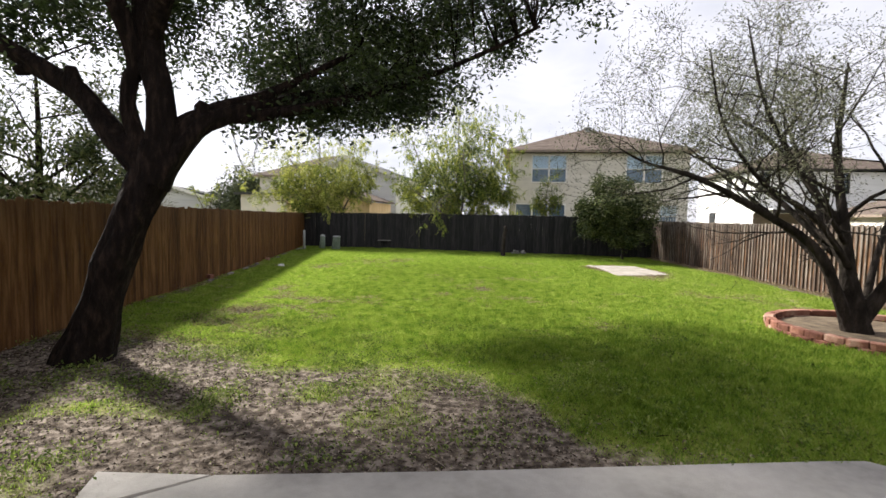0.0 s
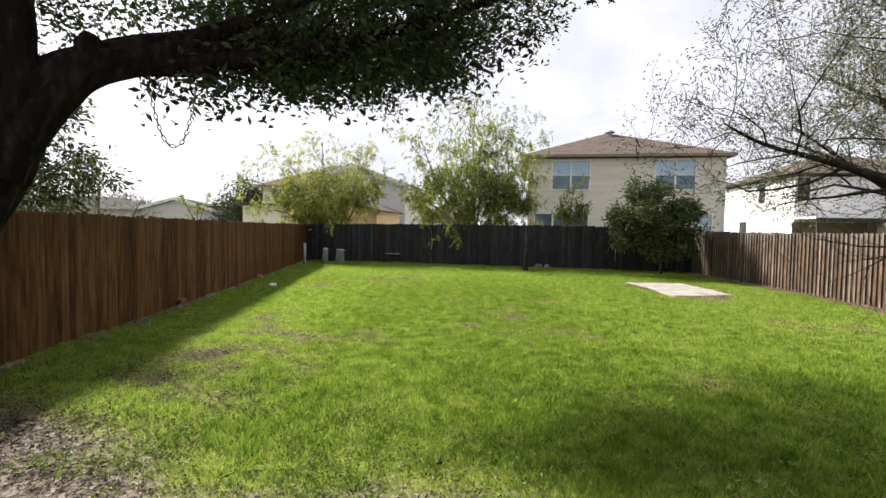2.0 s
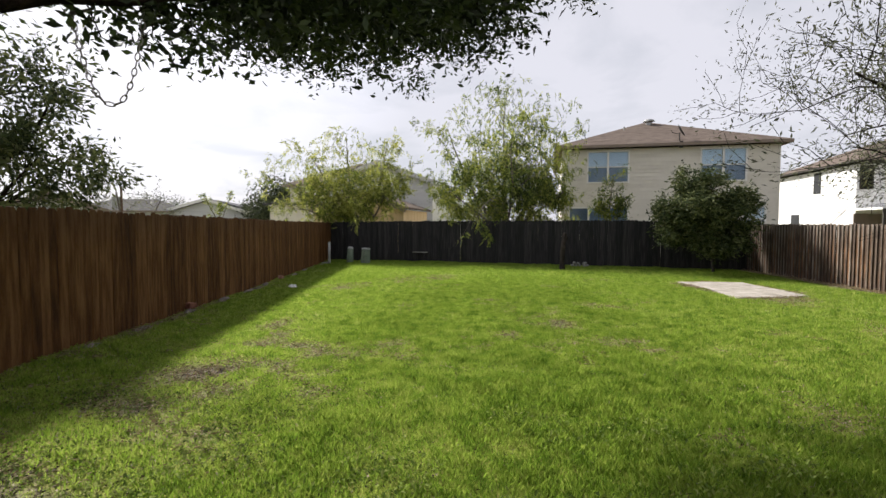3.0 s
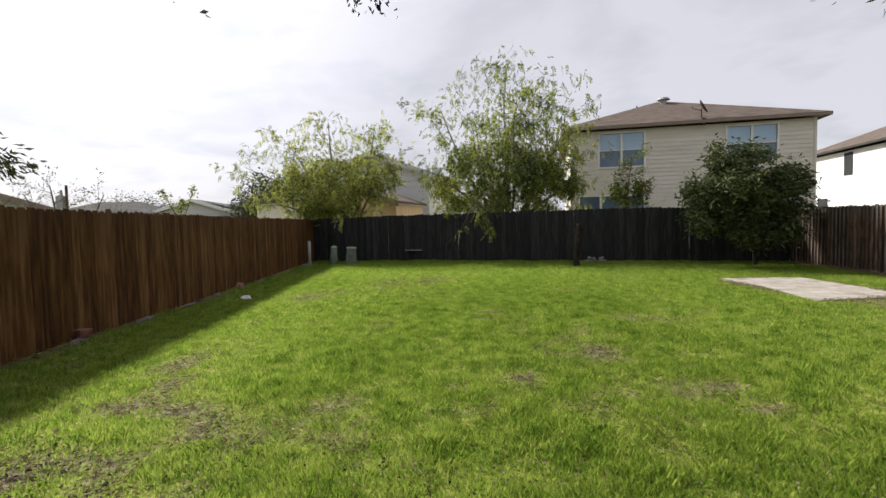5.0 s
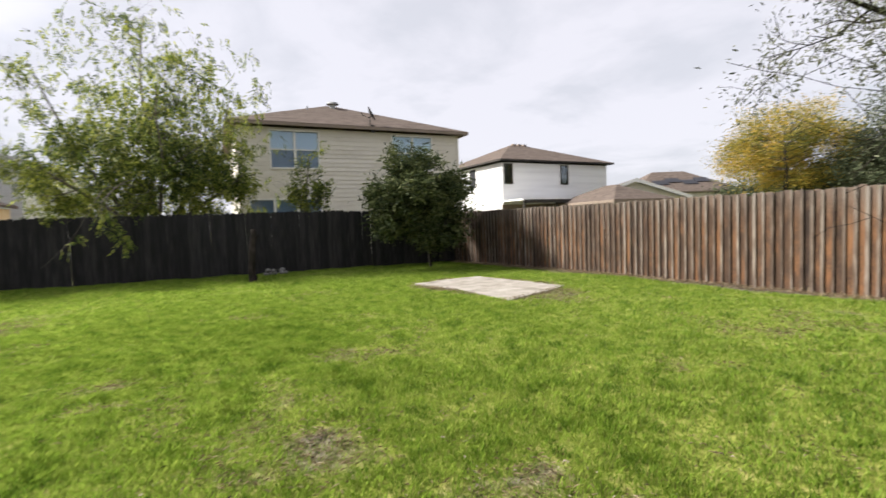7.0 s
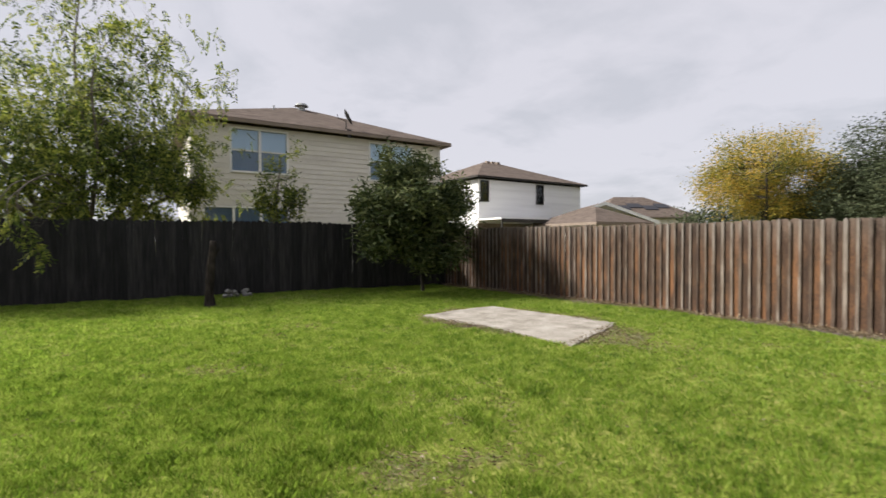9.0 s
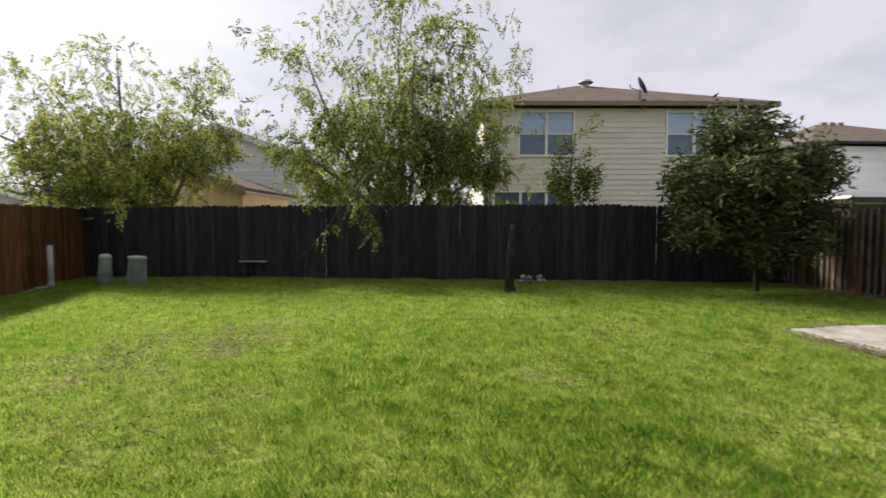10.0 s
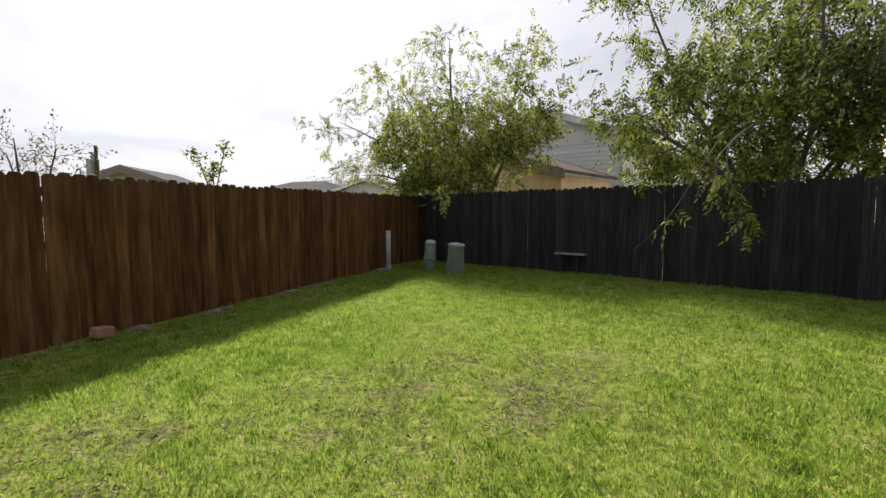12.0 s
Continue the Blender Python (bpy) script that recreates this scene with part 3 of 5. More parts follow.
LEFT_IN = Vector((1, 0.155, 0)).normalized()
RIGHT_IN = Vector((-1, 0, 0))
BACK_IN = Vector((BACK_DIR.y, -BACK_DIR.x, 0))
fence("wooden_fence", "orange-brown stained cedar privacy fence of dog-eared boards", CORNER_L + LEFT_DIR * 0.0, LEFT_DIR, 27.6,
      ramp_top((0, 1.75), (8, 1.73), (14, 1.75), (28, 1.77)), M["fence_left"], 0.142, 0.14, 21, LEFT_IN)
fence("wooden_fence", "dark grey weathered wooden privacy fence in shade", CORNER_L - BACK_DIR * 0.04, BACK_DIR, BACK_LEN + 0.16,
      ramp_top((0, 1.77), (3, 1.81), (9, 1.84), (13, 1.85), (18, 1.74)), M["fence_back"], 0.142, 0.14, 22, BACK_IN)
fence("wooden_fence", "sun-bleached brown privacy fence of overlapping boards", CORNER_R + RIGHT_DIR * 0.01, RIGHT_DIR, 24.8,
      ramp_top((0, 1.70), (6, 1.66), (12, 1.66), (25, 1.68)), M["fence_right"], 0.07, 0.14, 23, RIGHT_IN, overlap=True)


# ---- houses ----
def window(parent, x0, x1, z0, z1, panes, y=0.0, bars=False, trim="white_trim", blind=True, dark=False):
    """A window in a front wall at depth y: frame, mullions, sashes, glass, with blind and room behind. Front is -y."""
    w = thing("window", "", "")
    w.parent = parent
    t = 0.07
    fr = Buf()
    fr.box(x0, y - 0.05, z0, x0 + t, y + 0.08, z1).box(x1 - t, y - 0.05, z0, x1, y + 0.08, z1)
    fr.box(x0 + t, y - 0.05, z1 - t, x1 - t, y + 0.08, z1)
    part("window_frame", fr, M[trim], w)
    part("window_sill", Buf().box(x0 + t, y - 0.09, z0, x1 - t, y + 0.08, z0 + t), M[trim], w)
    pw = (x1 - x0 - 2 * t) / panes
    for i in range(panes):
        a, b = x0 + t + i * pw, x0 + t + (i + 1) * pw
        if i:
            part("mullion", Buf().box(a - 0.045, y - 0.045, z0 + t, a + 0.045, y + 0.075, z1 - t), M[trim], w)
        zm = (z0 + z1) / 2
        ins_a, ins_b = a + (0.05 if i else 0.005), b - (0.05 if i < panes - 1 else 0.005)
        part("meeting_rail", Buf().box(ins_a, y - 0.02, zm - 0.025, ins_b, y + 0.05, zm + 0.025), M[trim], w)
        for za, zb in ((z0 + t, zm - 0.025), (zm + 0.025, z1 - t)):
            g = part("pane", Buf().box(ins_a, y + 0.012, za, ins_b, y + 0.018, zb), M["glass"], w)
            g.visible_shadow = False
        if blind:
            part("blind", Buf().box(ins_a, y + 0.06, zm + 0.03, ins_b, y + 0.07, z1 - t - 0.01), M["blind"], w)
            part("insect_screen", Buf().box(ins_a, y + 0.06, z0 + t + 0.01, ins_b, y + 0.07, zm - 0.03), M["screen"], w)
        else:
            part("curtain", Buf().box(ins_a, y + 0.06, z0 + t + 0.01, ins_b, y + 0.07, z1 - t - 0.01), M["screen" if dark else "dark_room"], w)
    if bars:
        for k in range(7):
            xb = x0 + 0.1 + (x1 - x0 - 0.2) * k / 6
            part("security_bar", Buf().tube([(xb, y - 0.08, z0 + 0.03), (xb, y - 0.08, z1 - 0.03)], [0.012, 0.012], 6), M["white_trim"], w)
    return w


def hip_roof(w, d, over, z0, apex_z, ridge, mat, parent, thick=0.18, trim="fascia"):
    """A hipped roof over w by d, with a ridge of the given length along x, or along y when negative."""
    x0, x1, y0, y1 = -over, w + over, -over, d + over
    cx, cy = w / 2, d / 2
    rx, ry = (ridge / 2, 0) if ridge >= 0 else (0, -ridge / 2)
    b = Buf()
    b.v = [(x0, y0, z0), (x1, y0, z0), (x1, y1, z0), (x0, y1, z0), (cx - rx, cy - ry, apex_z), (cx + rx, cy + ry, apex_z)]
    b.f = ([(0, 1, 5, 4), (1, 2, 5), (2, 3, 4, 5), (3, 0, 4)] if ridge >= 0 else [(0, 1, 4), (1, 2, 5, 4), (2, 3, 5), (3, 0, 4, 5)]) + [(3, 2, 1, 0)]
    roof = part("roof", b, M[mat], parent)
    f = Buf()
    f.box(x0 + 0.01, y0 + 0.01, z0 - thick, x1 - 0.01, y0 + 0.05, z0 - 0.003).box(x0 + 0.01, y1 - 0.05, z0 - thick, x1 - 0.01, y1 - 0.01, z0 - 0.003)
    f.box(x0 + 0.01, y0 + 0.05, z0 - thick, x0 + 0.05, y1 - 0.05, z0 - 0.003).box(x1 - 0.05, y0 + 0.05, z0 - thick, x1 - 0.01, y1 - 0.05, z0 - 0.003)
    part("fascia", f, M[trim], parent)
    soffit = Buf().box(x0 + 0.05, y0 + 0.05, z0 - 0.06, x1 - 0.05, y1 - 0.05, z0 - 0.04)
    part("soffit", soffit, M[trim], parent)
    return roof


def gable_roof(w, d, over, z0, ridge_z, mat, parent, along="y", trim="white_trim"):
    """A gabled roof; along: the ridge's axis."""
    t = 0.12
    b = Buf()
    if along == "y":
        p = [(-over, z0), (w / 2, ridge_z), (w + over, z0), (w + over, z0 - t), (w / 2, ridge_z - t), (-over, z0 - t)]
        b.v = [(x, -over, z) for x, z in p] + [(x, d + over, z) for x, z in p]
    else:
        p = [(-over, z0), (d / 2, ridge_z), (d + over, z0), (d + over, z0 - t), (d / 2, ridge_z - t), (-over, z0 - t)]
        b.v = [(-over, y, z) for y, z in p] + [(w + over, y, z) for y, z in p]
    b.f = [(0, 5, 4, 1), (1, 4, 3, 2), (6, 7, 10, 11), (7, 8, 9, 10)] + [(i, (i + 1) % 6, (i + 1) % 6 + 6, i + 6) for i in range(6)]
    part("roof", b, M[mat], parent)
    if along == "y":
        r = Buf()
        r.v = [(x, -over - 0.03, z + (0.02 if i < 3 else -0.2)) for i, (x, z) in enumerate(p)] + [(x, -over - 0.004, z + (0.02 if i < 3 else -0.2)) for i, (x, z) in enumerate(p)]
        r.f = [(0, 1, 4, 5), (1, 2, 3, 4)] + [(i, i + 6, (i + 1) % 6 + 6, (i + 1) % 6) for i in range(6)]
        part("rake_board", r, M[trim], parent)


def box_walls(w, d, h, mat, parent, openings=(), t=0.15, gable=None):
    """Four walls with real openings in the front; gable: ridge height of a gabled front."""
    xs = sorted({0, w, *[o[0] for o in openings], *[o[1] for o in openings]})
    zs = sorted({-0.1, h, *[o[2] for o in openings], *[o[3] for o in openings]})
    nx_, nz_ = len(xs), len(zs)
    solid = lambda a, b: 0 <= a < nx_ - 1 and 0 <= b < nz_ - 1 and not any(o[0] <= xs[a] and o[1] >= xs[a + 1] and o[2] <= zs[b] and o[3] >= zs[b + 1] for o in openings)
    f = Buf()
    f.v = [(x, y, z) for y in (0, t) for x in xs for z in zs]
    at_ = lambda a, b, back=0: back * nx_ * nz_ + a * nz_ + b
    for a in range(nx_ - 1):
        for b in range(nz_ - 1):
            if not solid(a, b):
                continue
            c = [(a, b), (a + 1, b), (a + 1, b + 1), (a, b + 1)]
            f.f += [tuple(at_(*q) for q in c), tuple(at_(*q, 1) for q in reversed(c))]
            for k, (da, db) in enumerate(((0, -1), (1, 0), (0, 1), (-1, 0))):
                if not solid(a + da, b + db) and not (gable and k == 2 and b == nz_ - 2):
                    p, q = c[k], c[(k + 1) % 4]
                    f.f.append((at_(*q), at_(*p), at_(*p, 1), at_(*q, 1)))
    if gable:
        n = len(f.v)
        f.v += [(w / 2, 0, gable), (w / 2, t, gable)]
        top = [at_(a, nz_ - 1) for a in range(nx_)]
        back = [at_(a, nz_ - 1, 1) for a in range(nx_)]
        f.f += [tuple(top) + (n,), tuple(reversed(back)) + (n + 1,), (top[-1], back[-1], n + 1, n), (back[0], top[0], n, n + 1)]
    part("wall", f, M[mat], parent)
    part("wall", Buf().box(0, d - t, -0.1, w, d, h), M[mat], parent)
    for x in (0, w - t):
        part("wall", Buf().box(x, t, -0.1, x + t, d - t, h), M[mat], parent)
    part("room_back", Buf().box(t + 0.02, t + 1.2, 0, w - t - 0.02, t + 1.25, h - 0.1), M["dark_room"], parent)


def squash(k):
    """A lower build of the same plan."""
    return Matrix.Diagonal((1, 1, k, 1))


# beige two-storey house behind the back fence
ANG_MAIN = -6.28
house = thing("house", "beige two-storey house with lap siding and brown hip roof", "house", pose(3.17, 28.73, 0, 0, 0, ANG_MAIN))
W_, D_, H_ = 10.16, 10.4, 5.62
wins = [(1.25, 3.34, 3.86, 5.535, 2), (6.66, 8.76, 3.86, 5.535, 2), (0.34, 3.34, 1.1, 2.63, 3), (8.6, 9.66, 1.35, 2.66, 1)]
box_walls(W_, D_, H_, "siding_tan", house, [o[:4] for o in wins])
for i, o in enumerate(wins):
    window(house, *o, bars=(i == 3), blind=(i < 2 or i == 3), dark=(i == 2))
hip_roof(W_, D_, 0.42, 5.78, 7.95, 0.5, "shingle", house, 0.14)
for x in (-0.02, W_ - 0.08):
    part("corner_trim", Buf().box(x, -0.045, -0.05, x + 0.1, -0.002, H_), M["siding_tan"], house)
COURSE = 0.19
for k in range(int(H_ / COURSE)):
    z0, z1 = k * COURSE, min((k + 1) * COURSE + 0.02, H_)
    spans = [(0.085, W_ - 0.085)]
    for o in wins:
        if o[2] < z1 - 0.02 and o[3] > z0:
            spans = [s for a, b in spans for s in ((a, min(b, o[0])), (max(a, o[1]), b)) if s[1] - s[0] > 0.05]
    for a, b in spans:
        sb = Buf()
        sb.v = [(a, -0.004, z1), (b, -0.004, z1), (b, -0.03, z0), (a, -0.03, z0), (b, -0.004, z0), (a, -0.004, z0)]
        sb.f = [(0, 3, 2, 1), (3, 5, 4, 2), (0, 5, 3), (1, 2, 4)]
        part("siding_board", sb, M["siding_tan"], house)
vent = Buf().tube([(5.08, 4.6, 7.6), (5.08, 4.6, 7.90)], [0.16, 0.16], 10).tube([(5.08, 4.6, 7.90), (5.08, 4.6, 8.0)], [0.34, 0.26], 12)
part("roof_vent", vent, M["grey_plastic"], house, "grey metal roof vent")
part("plumbing_vent", Buf().tube([(3.5, 3.3, 7.0), (3.5, 3.3, 7.4)], [0.04, 0.04], 8), M["grey_plastic"], house)
dish = thing("satellite_dish", "small dark satellite dish on the roof edge", "satellite dish", pose(3.17, 28.73, 0, 0, 0, ANG_MAIN) @ pose(5.68, -0.02, 5.95))
part("mast", Buf().tube([(0, 0, -0.05), (0, 0, 0.38)], [0.025, 0.025], 8), M["iron"], dish)
bowl = Buf()
rows = [(0.0, 0.0), (0.12, 0.012), (0.22, 0.04), (0.31, 0.085)]
seg = 16
bowl.v = [(0, 0, 0)] + [(r * math.cos(2 * math.pi * k / seg), r * math.sin(2 * math.pi * k / seg) * 1.1, dpt) for r, dpt in rows[1:] for k in range(seg)]
bowl.f = [(0, 1 + k, 1 + (k + 1) % seg) for k in range(seg)] + [(1 + i * seg + k, 1 + (i + 1) * seg + k, 1 + (i + 1) * seg + (k + 1) % seg, 1 + i * seg + (k + 1) % seg) for i in range(2) for k in range(seg)]
part("reflector", bowl, M["iron"], dish, at=pose(0, -0.03, 0.45, 62, 0, 75))
part("feed_arm", Buf().tube([(0, 0, 0.3), (-0.38, -0.1, 0.38), (-0.42, -0.12, 0.5)], [0.014, 0.014, 0.02], 6), M["iron"], dish)
part("bracket", Buf().box(-0.08, -0.36, -0.42, 0.08, -0.3, -0.1), M["iron"], dish)

# white two-storey house
wh = thing("house", "white two-storey house with a brown hip roof", "house", pose(19.97, 32.35, 0, 0, 0, -3.8))
ww = [(0.14, 0.83, 3.77, 5.13, 1), (5.03, 5.75, 3.77, 5.13, 1)]
box_walls(9.6, 9.0, 5.2, "siding_white", wh, [o[:4] for o in ww])
for o in ww:
    window(wh, *o, blind=False, trim="dark_trim")
hip_roof(9.6, 9.0, 0.4, 5.38, 7.2, 1.6, "shingle", wh, 0.11, trim="dark_trim")
for x in (4.2, 4.7, 5.2):
    part("roof_vent", Buf().box(x, 4.3, 7.05, x + 0.3, 4.6, 7.3), M["fascia"], wh)
sw = Buf().box(-0.03, 3.3, 3.77, 0.0, 4.05, 5.1)
part("side_window", sw, M["dark_room"], wh)
part("side_window", Buf().box(-0.03, 5.6, 1.3, 0.0, 6.6, 2.5), M["dark_room"], wh)
porch = Buf().box(-0.2, -2.4, 2.56, 5.2, -0.01, 2.68)
part("porch_roof", porch, M["white_trim"], wh)
part("porch_fascia", Buf().box(-0.2, -2.44, 2.38, 5.2, -2.41, 2.6), M["dark_trim"], wh)
for x in (-0.1, 2.5, 5.0):
    part("porch_post", Buf().box(x, -2.35, 0, x + 0.1, -2.25, 2.56), M["dark_trim"], wh)
# added brown sheet on the wall stands in for shade under the porch
part("porch_shade", Buf().box(-0.1, -0.04, 0.1, 5.1, -0.01, 2.4), M["fascia"], wh)

# low houses past the brown fence
lh = thing("house", "low house with brown hip roof past the fence", "house", pose(22.6, 25.6, 0, 0, 0, -9.6) @ squash(0.93))
box_walls(4.0, 5.0, 2.4, "siding_tan", lh)
hip_roof(4.0, 5.0, 0.35, 2.5, 3.6, -1.0, "shingle", lh)
gh = thing("house", "low gabled house with pale rake boards and solar panels", "house", pose(33.8, 37.4, 0, 0, 0, -40) @ squash(0.89))
box_walls(8.5, 9.0, 3.15, "siding_tan", gh, gable=5.0)
gable_roof(8.5, 9.0, 0.45, 3.3, 5.25, "shingle", gh)
for i in range(3):
    for j in range(2):
        pn = Buf().box(-0.8, -0.5, 0.04, 0.8, 0.5, 0.09)
        part("solar_panel", pn, M["solar"], gh, at=pose(6.3, 1.5 + i * 1.2, 4.35, 0, 24.6, 0) @ pose(1.7 * (j - 0.5), 0, 0))
fh = thing("house", "distant house with brown roof and solar panels", "house", pose(47.5, 42.0, 0, 0, 0, -30) @ squash(0.90))
box_walls(12, 9, 4.2, "siding_tan", fh)
hip_roof(12, 9, 0.5, 4.4, 7.4, 4, "shingle", fh)
for i in range(4):
    part("solar_panel", Buf().box(-0.85, -0.6, 0.05, 0.85, 0.6, 0.1), M["solar"], fh, at=pose(3.6 + i * 1.75, 1.6 + 0.5 * (i % 2), 5.66 + 0.3 * (i % 2), 31, 0, 0))

# tan shed and grey house past the dark fence
sh = thing("shed", "tan wooden shed with a low gable roof", "shed", pose(-11.0, 29.9, 0, 0, 0, -8.5) @ squash(0.930))
so_ = [(1.9, 2.95, 1.2, 2.35, 1)]
box_walls(5.6, 4.5, 2.72, "shed", sh, [o[:4] for o in so_], gable=3.75)
window(sh, *so_[0], blind=False)
gable_roof(5.6, 4.5, 0.22, 2.86, 3.95, "shingle", sh, trim="fascia")
gr = thing("house", "grey two-storey house with lap siding gable", "house", pose(-12.6, 36.6, 0, 0, 0, -8.5) @ squash(0.945))
box_walls(8.0, 9.0, 4.95, "siding_grey", gr, gable=6.5)
gable_roof(8.0, 9.0, 0.3, 5.0, 6.65, "shingle_grey", gr, trim="siding_grey")
for k in range(26):
    z0 = 0.2 * k
    if z0 > 4.8:
        break
    sb = Buf()
    sb.v = [(0.02, -0.004, z0 + 0.21), (7.98, -0.004, z0 + 0.21), (7.98, -0.03, z0), (0.02, -0.03, z0), (7.98, -0.004, z0), (0.02, -0.004, z0)]
    sb.f = [(0, 3, 2, 1), (3, 5, 4, 2), (0, 5, 3), (1, 2, 4)]
    part("siding_board", sb, M["siding_grey"], gr)
hc = thing("house", "tan two-storey house with brown roof", "house", pose(-18.2, 42.5, 0, 0, 0, -8.5) @ squash(0.944))
box_walls(11.0, 9.0, 5.4, "siding_tan", hc)
hip_roof(11.0, 9.0, 0.5, 5.5, 7.9, 2.0, "shingle", hc)
lc = Buf().box(-0.6, -3.0, 3.5, 5.0, 0.0, 3.68)
part("lower_roof", lc, M["shingle_grey"], hc)
part("lower_wall", Buf().box(-0.2, -2.6, -0.1, 4.6, -0.05, 3.5), M["siding_tan"], hc)

# far houses past the orange-brown fence
fa = thing("house", "far low house with a grey hip roof", "house", pose(-43.0, 45.2, 0, 0, 0, 12) @ squash(0.916))
box_walls(9.5, 8.0, 3.3, "siding_grey", fa)
hip_roof(9.5, 8.0, 0.4, 3.4, 4.9, 4.0, "shingle_grey", fa)
fb = thing("house", "far pale gabled house with dark solar panels", "house", pose(-34.6, 48.2, 0, 0, 0, 14) @ squash(0.905))
box_walls(8.5, 8.0, 3.2, "siding_grey", fb, gable=4.6)
gable_roof(8.5, 8.0, 0.4, 3.35, 4.95, "shingle_grey", fb)
for i in range(5):
    part("solar_panel", Buf().box(-0.8, -0.5, 0.05, 0.8, 0.5, 0.1), M["solar"], fb, at=pose(6.3, 0.9 + i * 1.15, 4.32, 0, 20.6, 0))
gb_ = thing("house", "house with a small railed deck past the fence", "house", pose(-23.6, 22.5, 0, 0, 0, 40) @ squash(0.944))
box_walls(4.2, 5.0, 2.4, "siding_grey", gb_, gable=3.2)
gable_roof(4.2, 5.0, 0.3, 2.5, 3.4, "shingle_grey", gb_, trim="fascia")
pl = thing("utility_pole", "grey utility pole with a small box", "utility pole", pose(-14.6, 19.7, 0) @ squash(0.970))
part("pole", Buf().tube([(0, 0, -0.1), (0, 0, 3.1)], [0.045, 0.04], 10), M["rail"], pl)
part("meter_box", Buf().box(-0.32, -0.1, 2.3, -0.08, 0.1, 2.75).tube([(-0.2, 0, 2.75), (-0.2, 0, 2.95)], [0.05, 0.03], 8), M["grey_plastic"], pl)


# ---- trees ----
def limb_mesh(pts, radii, seg=12, wob=0.3, fine=4, ridge=0.0):
    """A limb as a tube through points, smoothed with a curve between them."""
    P = [Vector(p) for p in pts]
    Q, R = [], []
    for i in range(len(P) - 1):
        a, b, c, d = P[max(0, i - 1)], P[i], P[i + 1], P[min(len(P) - 1, i + 2)]
        for k in range(fine):
            t = k / fine
            Q.append(0.5 * ((2 * b) + (c - a) * t + (2 * a - 5 * b + 4 * c - d) * t * t + (3 * b - a - 3 * c + d) * t ** 3))
            R.append(radii[i] * (1 - t) + radii[i + 1] * t)
    Q.append(P[-1])
    R.append(radii[-1])
    return Buf().tube(Q, R, seg, wob, ridge), Q, R


def crown_points(blobs, n, seed, threshold=0.0, freq=0.9, hollow=0.0):
    """Places inside a union of ellipsoids, thinned by noise so that the outline is uneven and has gaps."""
    rng = random.Random(seed)
    out = []
    vol = [b[3] * b[4] * b[5] for b in blobs]
    while len(out) < n:
        b = rng.choices(blobs, vol)[0]
        u = Vector((rng.gauss(0, 1), rng.gauss(0, 1), rng.gauss(0, 1))).normalized() * max(hollow, rng.random() ** (1 / 3))
        u *= 1 + 0.25 * noise.noise(u * 2 + Vector((b[0], b[1], b[2])))
        p = Vector((b[0] + u.x * b[3], b[1] + u.y * b[4], b[2] + u.z * b[5]))
        if noise.noise(p * freq) > threshold + rng.uniform(-0.12, 0.12):
            out.append(p)
    return out


